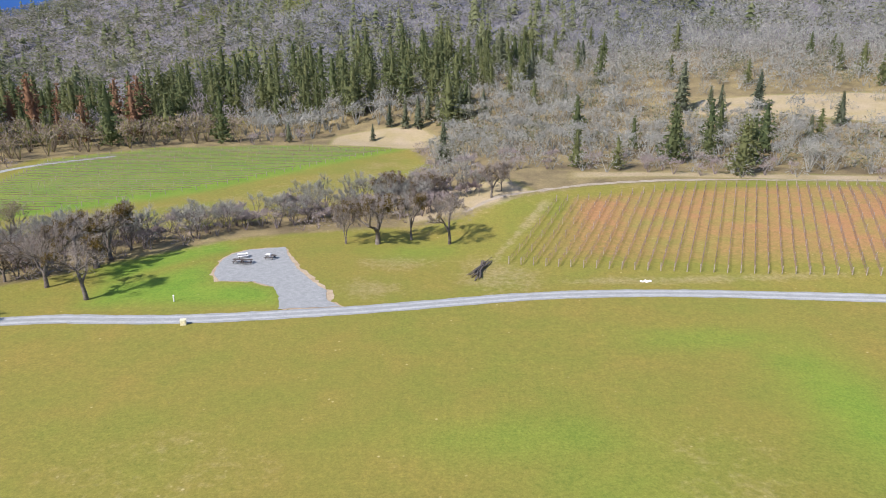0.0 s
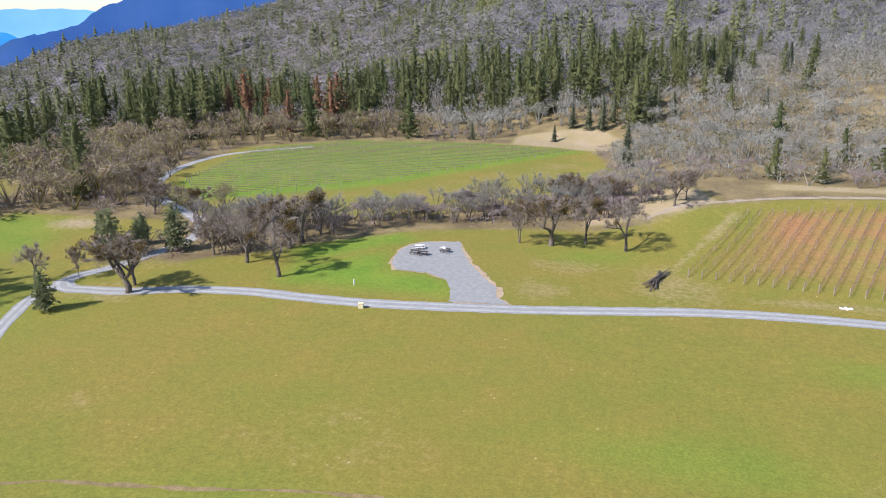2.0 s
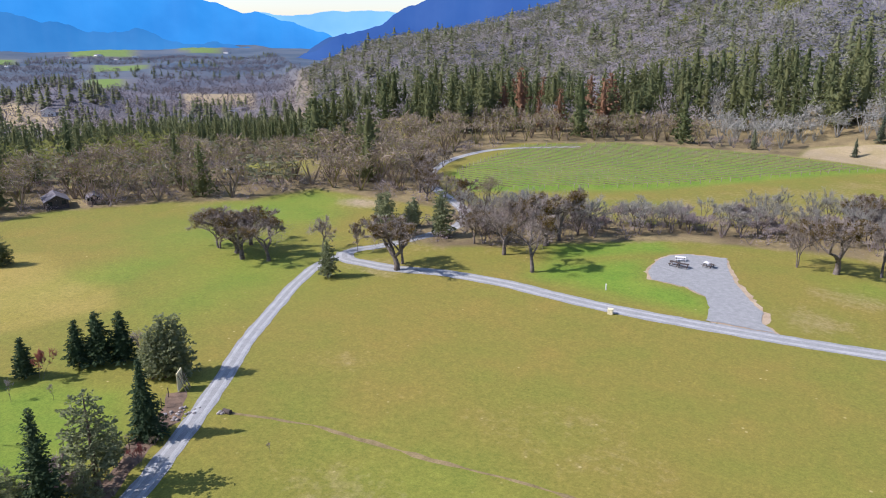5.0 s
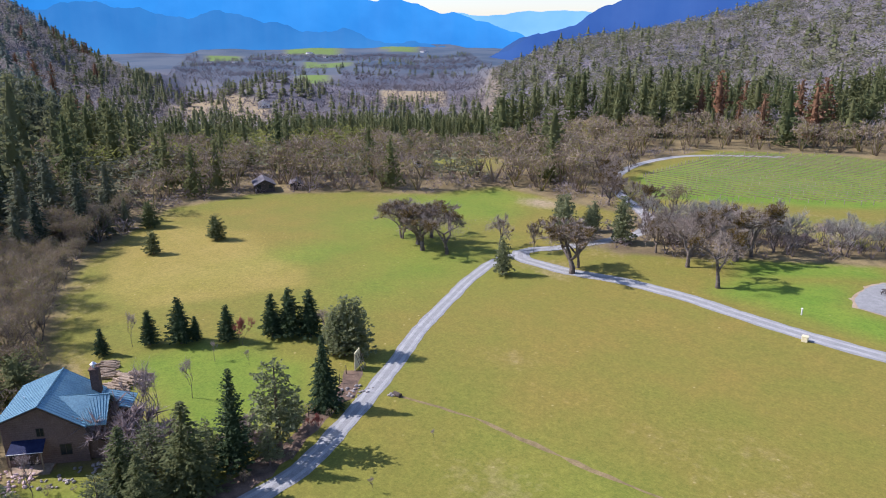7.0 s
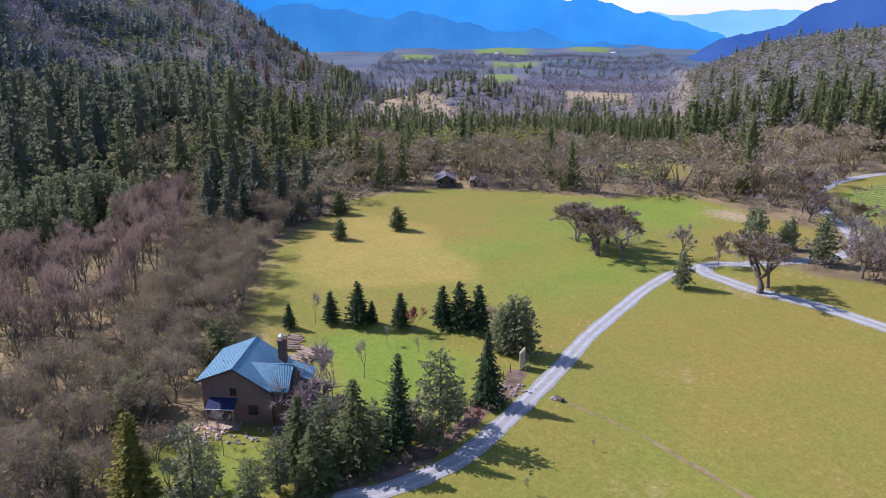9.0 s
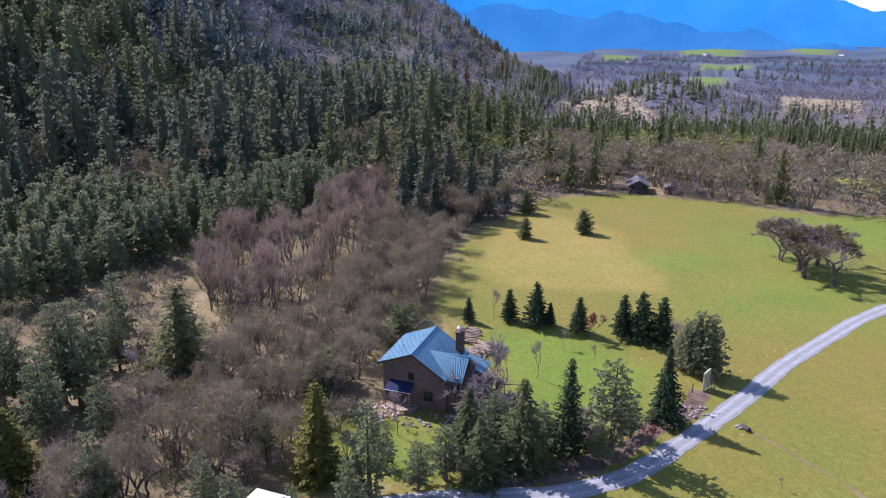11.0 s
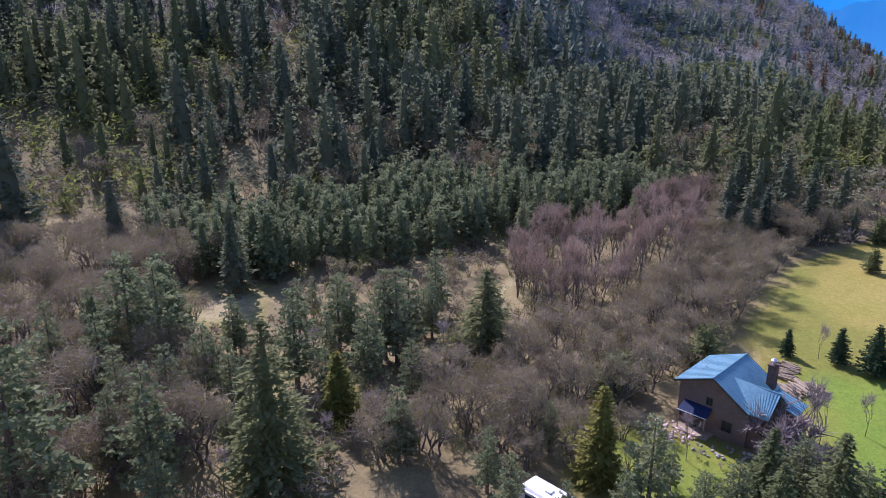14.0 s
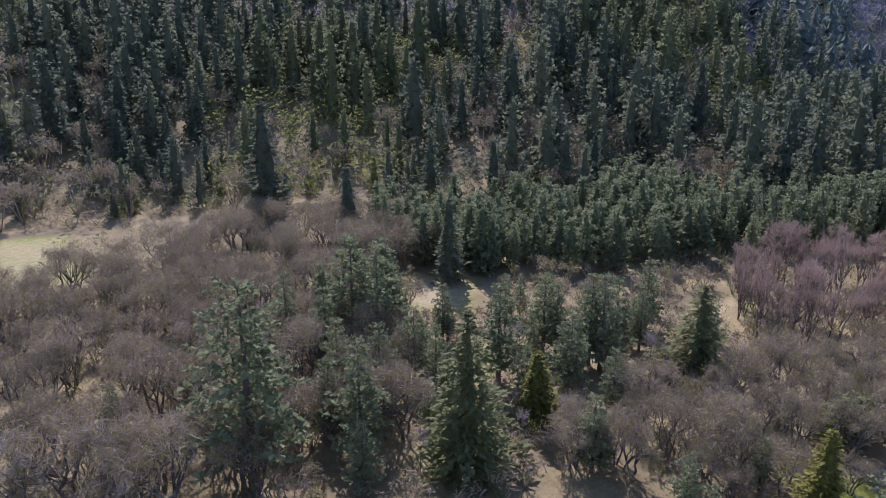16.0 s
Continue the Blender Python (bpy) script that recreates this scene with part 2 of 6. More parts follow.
def height(x, y):
    """The ground's height in metres at x, y."""
    x, y = np.asarray(x, float), np.asarray(y, float)
    r = np.hypot(x, y) + 1e-6
    b = np.degrees(np.arctan2(-x, y))
    b = np.where(b < -100, b + 360, b)
    b = np.clip(b, -60, 160)
    foot, crest, lift = (np.interp(b, HILLS[:, 0], HILLS[:, k]) for k in (1, 2, 3))
    top = EYE + crest * np.tan(np.radians(lift))
    drop = smooth(38, 49, b) * smooth(84, 74, b)
    flat = -70 * (1 - np.exp(-np.maximum(r - 230, 0) / 450)) * drop - 55 * (1 - np.exp(-np.maximum(r - 330, 0) / 900)) * (1 - drop)
    flat = flat + 32 * np.exp(-((b - 63.5) / 3.6) ** 2 - ((r - 1000) / 120) ** 2)
    vine = 6.0 * smooth(118, 190, r) * smooth(4, -6, b)
    k = np.clip((r - foot) / (crest - foot), 0, 1)
    base = flat + vine
    z = base + (top - base) * (0.25 * k * k * (3 - 2 * k) + 0.75 * k)
    over = np.maximum(r - crest, 0)
    z = np.where(r > crest, flat + (top - flat) * np.exp(-over / 500), z)
    bump = np.sin(x * 0.011 + 1.3) * np.sin(y * 0.013 + 0.4) * 6 + np.sin(x * 0.031) * np.sin(y * 0.027 + 2) * 2
    z = z + bump * smooth(260, 480, r)
    return z + 0.25 * np.sin(x * 0.05 + 0.7) * np.sin(y * 0.043)

def bearing(x, y):
    b = np.degrees(np.arctan2(-x, y))
    return np.where(b < -100, b + 360, b)


def gz(x, y):
    return float(height(x, y))


def signed(x, y, poly):
    """Distance to a polygon's edge, negative inside."""
    d = np.full(np.shape(x), 1e9)
    inside = np.zeros(np.shape(x), bool)
    n = len(poly)
    for k in range(n):
        (ax, ay), (bx, by) = poly[k], poly[(k + 1) % n]
        ex, ey = bx - ax, by - ay
        s = np.clip(((x - ax) * ex + (y - ay) * ey) / (ex * ex + ey * ey), 0, 1)
        d = np.minimum(d, np.hypot(x - ax - s * ex, y - ay - s * ey))
        cross = ((ay > y) != (by > y)) & (x < (bx - ax) * (y - ay) / (by - ay + 1e-12) + ax)
        inside ^= cross
    return np.where(inside, -d, d)


def polar(*pairs):
    return [(-math.sin(radians(b)) * r, math.cos(radians(b)) * r) for b, r in pairs]


FIELD = [(150, 60), (140, 160), (108, 169), (86, 171), (58, 171.5), (36, 168), (22, 163), (12, 158), (2, 150), (-18, 148), (-42, 141), (-58, 128), (-66, 119), (-80, 108),
         (-95, 110), (-94, 135), (-122, 133), (-139, 132), (-143, 112), (-156, 99), (-172, 75), (-171, 54), (-140, 28), (-122, 20),
         (-98, 14), (-78, 16), (-66, 14), (-58, 4), (-40, -4), (0, -30), (150, -40)]
VINE_HILL = [(-130, 168), (-104, 140), (-62, 146), (-22, 168), (-4, 214), (-12, 254), (-50, 262), (-104, 259), (-136, 232)]
VINE_A = [(10, 124), (27, 164), (50, 168), (71, 170.5), (110, 169), (120, 110), (76, 113)]
DRY_PATCH = [(-119.8, 25.1), (-132.3, 29.2), (-150.4, 38.7), (-158.1, 47.5), (-150.9, 53.3), (-137.8, 60.3), (-122.0, 56.4), (-109.7, 57.2), (-101.7, 52.8), (-103.7, 46.2), (-105.6, 36.8), (-108.8, 28.1)]
TAN = [polar((-19, 262), (-27, 268), (-36, 262), (-36, 305), (-30, 305), (-24, 296), (-19, 285)),
       polar((9.5, 264), (5, 257), (1, 248), (-0.5, 262), (2, 290), (9, 288)),
       polar((121, 86), (126, 78), (127.5, 60), (124.5, 54), (122.5, 70), (119, 84)),
       polar((121, 119), (128.5, 121), (129.5, 104), (125, 98), (121.5, 100)),
       polar((152.5, 132), (160, 126), (160, 170), (153, 165)),
       polar((72, 560), (65, 540), (64, 800), (67, 980), (72, 940)), polar((56, 900), (50.5, 880), (50.5, 1250), (56, 1300)),
       polar((-2.5, 119), (-5, 136), (-8, 161), (-9.5, 161), (-6.2, 136), (-3.8, 119)),
       polar((4, 150), (-5, 157), (-8, 166), (-6, 176), (3, 180)),
       polar((-10, 176), (-18, 184), (-34, 203), (-34, 214), (-20, 196), (-10, 186)),
       polar((107.0, 97), (105.6, 94), (101.6, 104), (98.4, 124), (98.4, 136), (99.4, 136), (101.6, 120))]
FAR_GREEN = [polar((69.3, 2600), (65.9, 2600), (65.9, 3100), (69.3, 3100)), polar((63.5, 3000), (58.5, 3000), (58.5, 3700), (63.5, 3700)), polar((56, 3300), (52.6, 3200), (52.6, 4000), (56, 4000)),
             polar((62.5, 2100), (58, 2000), (57.5, 2400), (62, 2500)), polar((62.8, 1480), (59.2, 1430), (59.2, 1720), (62.8, 1760)),
             polar((54, 225), (47, 215), (46, 262), (52, 262)), polar((48, 300), (40, 290), (38, 330), (47, 335))]


# thin, sun-browned turf
TIRED = [(-28, 62, 34, 16, 0.26), (10, 118, 12, 16, 0.42), (30, 60, 16, 14, 0.28), (-12, 112, 12, 10, 0.36), (66, 64, 14, 22, 0.3), (-60, 60, 14, 10, 0.25), (-40, 40, 16, 8, 0.34), (-82, 92, 10, 7, 0.45), (-118, 128, 8, 5, 0.8), (-8, 126, 16, 8, 0.36), (40, 116, 50, 3, 0.42)]


def cover(x, y):
    """Dry grass, woodland litter, red soil and lush grass at x, y."""
    open_grass = np.minimum(signed(x, y, FIELD), signed(x, y, VINE_HILL))
    far = np.min([signed(x, y, p) for p in FAR_GREEN], 0)
    tan = np.min([signed(x, y, p) for p in TAN], 0)
    yard = signed(x, y, [(-70, -4), (-60, -3), (-58.5, 8), (-63, 14), (-69, 8)])
    litter = smooth(-4, 5, np.minimum(np.minimum(open_grass, yard - 2), np.minimum(far / 3, tan + 2)))
    dry = smooth(3, -6, tan)
    slope = signed(x, y, [(-112, 148), (-64, 178), (-40, 212), (-14, 250), (0, 214), (-20, 166), (-62, 144), (-104, 138)])
    dry = np.maximum(dry, 0.3 * smooth(6, -8, slope))
    edge = smooth(16, 0, np.abs(signed(x, y, FIELD))) * 0.28
    dry = np.maximum(dry, edge)
    red = 0.9 * smooth(2, -12, signed(x, y, VINE_A)) * (0.66 + 0.34 * smooth(138, 160, np.hypot(x - 5, y)))
    lush = 0.85 * smooth(3, -4, signed(x, y, [(-58, 112), (-40, 134), (-46, 139), (-62, 124)]))
    lush = np.maximum(lush, 0.9 * smooth(4, -4, signed(x, y, [(-56, 104), (-26, 104), (-27, 110), (-32, 113), (-40, 114), (-44, 124), (-58, 112)])))
    lush = np.maximum(lush, 0.85 * smooth(3, -3, signed(x, y, [(-122, 172), (-104, 153), (-67, 182), (-42, 216), (-14, 252), (-50, 262), (-104, 259), (-130, 232)])))
    lush = np.maximum(lush, 0.7 * smooth(4, -4, signed(x, y, [(-90, 20), (-92, 30), (-76, 40), (-66, 32), (-66, 20)])))
    lush = np.maximum(lush, 0.4 * smooth(2, -2, signed(x, y, [(-70, -4), (-60, -3), (-58.5, 8), (-63, 14), (-69, 8)])))
    lush = np.maximum(lush, 0.9 * smooth(0, -30, far))
    lush = np.maximum(lush, 0.6 * smooth(4, -8, signed(x, y, [(-139, 132), (-143, 112), (-150, 100), (-120, 96), (-110, 110), (-122, 132)])))
    lush = np.maximum(lush, 0.75 * smooth(2, -2, signed(x, y, polar((128, 80), (129, 52), (122, 50), (114, 53), (114, 60), (123, 68), (123, 84)))))
    dry = dry * (1 - 0.35 * smooth(1, -3, np.minimum(signed(x, y, TAN[2]), signed(x, y, TAN[3]))))
    lush = np.maximum(lush, 0.15 * smooth(2, -4, signed(x, y, TAN[4])))
    dry = dry * (1 - 0.45 * smooth(2, -4, signed(x, y, TAN[4])))
    for dx, dy, sx, sy, k in DAMP:
        lush = np.maximum(lush, k * np.exp(-((x - dx) / sx) ** 2 - ((y - dy) / sy) ** 2))
    for dx, dy, sx, sy, k in TIRED:
        dry = np.maximum(dry, k * np.exp(-((x - dx) / sx) ** 2 - ((y - dy) / sy) ** 2))
    return dry, litter, red, lush


# older mowing and damp hollows: broad brighter patches in the meadow
DAMP = [(-100, 76, 16, 16, 0.5), (-125, 84, 14, 14, 0.4), (18, 40, 9, 26, 0.5), (48, 72, 7, 20, 0.75), (60, 52, 5, 16, 0.7), (10, 66, 14, 5, 0.45), (38, 92, 12, 4, 0.5), (-6, 132, 9, 5, 0.4), (-118, 60, 7, 26, 0.5), (-30, 46, 16, 6, 0.35), (-95, 66, 10, 16, 0.4)]


def make_ground():
    bear = np.concatenate([np.arange(-40, 164, 0.65), np.arange(164, 320, 4)])
    rad = np.concatenate([np.geomspace(4, 34, 8)[:-1], np.geomspace(34, 420, 210), np.geomspace(430, 4900, 50)])
    nb, nr = len(bear), len(rad)
    b, r = np.meshgrid(np.radians(bear), rad)
    x, y = -np.sin(b) * r, np.cos(b) * r
    z = height(x, y)
    co = np.stack([x, y, z], -1).reshape(-1, 3)
    k, j = np.meshgrid(np.arange(nr - 1), np.arange(nb), indexing="ij")
    jn = (j + 1) % nb
    quad = np.stack([k * nb + j, (k + 1) * nb + j, (k + 1) * nb + jn, k * nb + jn], -1).reshape(-1, 4)[:, ::-1]
    hub = len(co)
    co = np.vstack([co, [[0, 0, gz(0, 0)]]])
    faces = quad.tolist() + [(hub, i, (i + 1) % nb) for i in range(nb)]
    me = bpy.data.meshes.new("ground")
    me.from_pydata(co.tolist(), [], faces)
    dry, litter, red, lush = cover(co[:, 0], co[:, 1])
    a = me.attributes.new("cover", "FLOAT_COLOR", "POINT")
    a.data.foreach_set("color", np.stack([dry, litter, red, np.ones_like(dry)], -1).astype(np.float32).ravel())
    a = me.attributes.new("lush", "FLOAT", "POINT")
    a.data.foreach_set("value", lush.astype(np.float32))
    a = me.attributes.new("fallow_haze", "FLOAT", "POINT")
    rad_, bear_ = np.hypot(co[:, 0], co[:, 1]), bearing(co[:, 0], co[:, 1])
    haze_share = smooth(560, 900, rad_) * smooth(44, 50, bear_) * smooth(78, 72, bear_) * (1 - lush) * (1 - dry)
    haze_share = np.maximum(haze_share, smooth(330, 420, rad_) * np.where((bear_ > 46) & (bear_ < 74), 0, 1))
    a.data.foreach_set("value", haze_share.astype(np.float32))
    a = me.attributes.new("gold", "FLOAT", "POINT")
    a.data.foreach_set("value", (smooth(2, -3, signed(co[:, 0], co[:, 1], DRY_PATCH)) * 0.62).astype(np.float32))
    a = me.attributes.new("land_haze", "FLOAT", "POINT")
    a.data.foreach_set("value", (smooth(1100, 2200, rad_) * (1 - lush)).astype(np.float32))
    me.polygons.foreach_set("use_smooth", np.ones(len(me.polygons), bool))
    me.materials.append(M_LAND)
    return tagged(new("ground", me), "rolling grass field, woodland floor and valley", "ground", kind="structure")


make_ground()


def part(name, bm, material, parent=None, label=""):
    """Links a bmesh as one mesh object, under a thing or a part."""
    me = bpy.data.meshes.new(name)
    bm.to_mesh(me)
    bm.free()
    me.materials.append(material)
    ob = new(name, me)
    ob.parent = parent
    return tagged(ob, label)


def soup(name, v, f, material, parent=None, label="", tint=None):
    """Links points and faces (arrays) as one mesh object."""
    me = bpy.data.meshes.new(name)
    v, f = np.asarray(v, np.float32), np.asarray(f, np.int32)
    me.vertices.add(len(v))
    me.vertices.foreach_set("co", v.ravel())
    w = f.shape[1]
    me.loops.add(f.size)
    me.loops.foreach_set("vertex_index", f.ravel())
    me.polygons.add(len(f))
    me.polygons.foreach_set("loop_start", np.arange(0, f.size, w, dtype=np.int32))
    me.polygons.foreach_set("loop_total", np.full(len(f), w, np.int32))
    if tint is not None:
        a = me.attributes.new("tint", "FLOAT", "POINT")
        a.data.foreach_set("value", np.asarray(tint, np.float32))
    me.update(calc_edges=True)
    me.validate()
    me.materials.append(material)
    ob = new(name, me)
    ob.parent = parent
    return tagged(ob, label)


def glide(points, step=1.5):
    """A smooth line through points."""
    p = [Vector((*q, 0)) for q in points]
    out = []
    for i in range(len(p) - 1):
        a, b, c, d = p[max(i - 1, 0)], p[i], p[i + 1], p[min(i + 2, len(p) - 1)]
        n = max(2, int((c - b).length / step))
        for k in range(n):
            t = k / n
            out.append(0.5 * (2 * b + (c - a) * t + (2 * a - 5 * b + 4 * c - d) * t * t + (3 * b - a - 3 * c + d) * t ** 3))
    return out + [p[-1]]


def strip(points, lo, hi, lift, rng, rag=0.15, crown=0.0):
    """A ribbon along a line, from lo to hi metres to its right, that lies on the ground."""
    line = glide(points)
    bm = bmesh.new()
    last = None
    for i, q in enumerate(line):
        t = (line[min(i + 1, len(line) - 1)] - line[max(i - 1, 0)]).normalized()
        right = Vector((t.y, -t.x, 0))
        row = []
        for k in range(4):
            s = lo + (hi - lo) * k / 3 + (rng.uniform(-rag, rag) if k in (0, 3) else 0)
            w = q + right * s
            row.append(bm.verts.new((w.x, w.y, gz(w.x, w.y) + (lift if k in (1, 2) else lift * 0.6))))
        if last:
            for k in range(3):
                bm.faces.new((last[k], last[k + 1], row[k + 1], row[k]))
        last = row
    for f in bm.faces:
        f.smooth = True
        f.normal_update()
        if f.normal.z < 0:
            f.normal_flip()
    return bm


MAIN_ROAD = [(-93.4, 95.8), (-90.3, 92.6), (-86, 92.6), (-79, 93.4), (-70, 96.5), (-59, 98.0), (-49.6, 97.8), (-38.6, 98.0), (-24.5, 100.0), (-11.8, 102.4),
             (1.5, 105.7), (15.4, 108.7), (29.6, 109.8), (43.5, 109.3), (56.8, 107.8), (71, 105.7), (95, 101), (130, 92)]
LEFT_ROAD = [(-92.4, 93.2), (-91.8, 87.0), (-87.5, 77.5), (-82.6, 69.0), (-75.6, 57.3), (-68.2, 46.8), (-62.8, 38.6), (-59.2, 32.8), (-56.2, 27.2), (-54.7, 21), (-54.8, 15), (-55.5, 7), (-54, -6), (-50, -20)]
BRANCH = [(-92.6, 94.6), (-92.6, 98.4), (-89.8, 104), (-86.6, 118), (-87, 127), (-93.5, 137), (-112, 151), (-123.5, 163), (-133.5, 186), (-135, 209), (-128, 224), (-112, 240)]
rr = random.Random(4)
for nm, line, w, txt in (("road_main", MAIN_ROAD, 1.75, "pale gravel farm road between the fields"), ("road_drive", LEFT_ROAD, 1.22, "gravel drive with two worn wheel tracks"),
                         ("road_branch", BRANCH, 1.5, "gravel track past the vineyard")):
    bed = tagged(part(nm, strip(line, -w, w, 0.05, rr, 0.13), M_GRAVEL), txt, "road", kind="structure")
    part("wheel_track", strip(line, -w * 0.68, -w * 0.22, 0.065, rr, 0.05), M_TRACK, bed)
    part("wheel_track", strip(line, w * 0.22, w * 0.68, 0.065, rr, 0.05), M_TRACK, bed)


def flat_area(poly, lift, rng, rag):
    """A ragged sheet inside a polygon, on the ground."""
    line = [q for i in range(len(poly)) for q in glide([poly[i], poly[(i + 1) % len(poly)]], 1.0)[:-1]]
    cx, cy = sum(q.x for q in line) / len(line), sum(q.y for q in line) / len(line)
    bm = bmesh.new()
    vs = []
    for q in line:
        x, y = q.x + rng.uniform(-rag, rag), q.y + rng.uniform(-rag, rag)
        vs.append(bm.verts.new((x, y, gz(x, y) + lift)))
    f = bm.faces.new(vs)
    bmesh.ops.triangulate(bm, faces=[f], ngon_method="EAR_CLIP")
    for f in bm.faces:
        f.normal_update()
        if f.normal.z < 0:
            f.normal_flip()
    return bm


PAD = [(-25.6, 102.0), (-26.6, 107.5), (-28.8, 111.8), (-32.5, 114.4), (-38.6, 114.6), (-40.6, 118), (-41.6, 126), (-40.6, 130), (-38, 132.8), (-31.4, 134.4), (-29.6, 129),
       (-26.6, 121.5), (-22.6, 115.2), (-19.4, 110), (-18.6, 106), (-16.2, 103.4)]
tagged(part("gravel_pad", flat_area(PAD, 0.085, rr, 0.2), M_GRAVEL), "grey gravel parking pad beside the road", "gravel pad", kind="structure")
mx, my = sum(q[0] for q in PAD) / len(PAD), sum(q[1] for q in PAD) / len(PAD)
WIDE = [(x + 0.55 * (x - mx) / math.hypot(x - mx, y - my) + (0.5 if x > my * 0 - 31 else -0.1), y + 0.4 * (y - my) / math.hypot(x - mx, y - my)) for x, y in PAD]
tagged(part("pad_edge", flat_area(WIDE, 0.03, rr, 0.4), M_EARTH), "bare tan earth round the gravel pad", "bare earth", kind="structure")
tagged(part("mulch_strip", strip([(-71, 42.5), (-67.4, 39.4), (-64.6, 35.0), (-61.6, 30), (-58.6, 24), (-57.4, 18), (-57.6, 11)], -1.3, 1.2, 0.03, rr, 0.6), M_LITTERBROWN), "strip of brown mulch beside the drive", "mulch", kind="structure")
FURROW = [(-62.2, 43.5), (-57.0, 45.5), (-52.4, 47.3), (-46.5, 48.4), (-41.3, 49.2), (-34.1, 50.5), (-27.4, 52.1), (-23.8, 52.3), (-19.5, 53.0)]
tagged(part("furrow", strip(FURROW, -0.28, 0.24, 0.03, rr, 0.25), M_FURROW), "shallow bare furrow across the grass", "furrow", kind="structure")

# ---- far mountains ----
# the ranges glow: aerial haze is painted as their emission colour
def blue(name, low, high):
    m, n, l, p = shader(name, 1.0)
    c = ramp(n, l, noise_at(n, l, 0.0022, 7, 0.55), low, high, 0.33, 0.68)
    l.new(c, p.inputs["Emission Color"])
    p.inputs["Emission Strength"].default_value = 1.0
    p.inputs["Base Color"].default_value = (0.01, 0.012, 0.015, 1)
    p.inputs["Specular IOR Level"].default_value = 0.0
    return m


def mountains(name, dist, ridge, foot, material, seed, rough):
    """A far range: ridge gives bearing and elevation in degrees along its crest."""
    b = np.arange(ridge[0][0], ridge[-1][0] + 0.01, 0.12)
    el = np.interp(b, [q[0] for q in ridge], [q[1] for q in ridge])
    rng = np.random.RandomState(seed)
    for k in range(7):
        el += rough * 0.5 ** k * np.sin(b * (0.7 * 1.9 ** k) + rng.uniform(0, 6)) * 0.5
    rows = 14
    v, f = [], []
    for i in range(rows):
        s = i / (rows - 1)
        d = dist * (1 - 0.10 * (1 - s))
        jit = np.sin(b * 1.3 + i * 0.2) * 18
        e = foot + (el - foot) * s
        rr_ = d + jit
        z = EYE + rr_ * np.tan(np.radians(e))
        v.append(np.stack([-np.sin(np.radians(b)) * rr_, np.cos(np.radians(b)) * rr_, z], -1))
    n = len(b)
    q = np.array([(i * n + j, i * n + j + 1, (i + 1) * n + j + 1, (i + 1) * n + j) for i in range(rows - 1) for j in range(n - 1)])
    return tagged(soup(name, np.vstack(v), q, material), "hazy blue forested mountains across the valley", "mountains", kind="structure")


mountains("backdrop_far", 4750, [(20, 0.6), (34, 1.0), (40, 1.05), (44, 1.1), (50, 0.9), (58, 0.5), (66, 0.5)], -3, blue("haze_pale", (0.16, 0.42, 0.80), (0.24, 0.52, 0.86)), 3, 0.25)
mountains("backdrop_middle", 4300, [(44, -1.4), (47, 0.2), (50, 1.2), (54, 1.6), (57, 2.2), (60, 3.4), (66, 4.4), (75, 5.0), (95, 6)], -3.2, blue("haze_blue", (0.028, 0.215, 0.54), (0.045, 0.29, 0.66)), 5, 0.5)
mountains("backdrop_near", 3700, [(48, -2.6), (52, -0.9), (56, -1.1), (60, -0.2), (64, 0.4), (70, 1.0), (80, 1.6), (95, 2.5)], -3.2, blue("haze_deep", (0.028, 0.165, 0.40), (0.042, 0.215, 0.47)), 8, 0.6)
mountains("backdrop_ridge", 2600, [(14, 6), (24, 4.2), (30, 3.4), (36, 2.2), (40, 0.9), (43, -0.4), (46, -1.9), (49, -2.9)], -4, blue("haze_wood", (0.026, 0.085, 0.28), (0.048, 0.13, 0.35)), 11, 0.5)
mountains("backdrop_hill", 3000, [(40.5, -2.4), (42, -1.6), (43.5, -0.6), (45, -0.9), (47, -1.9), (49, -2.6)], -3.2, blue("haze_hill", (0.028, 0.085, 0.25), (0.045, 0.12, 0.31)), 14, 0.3)

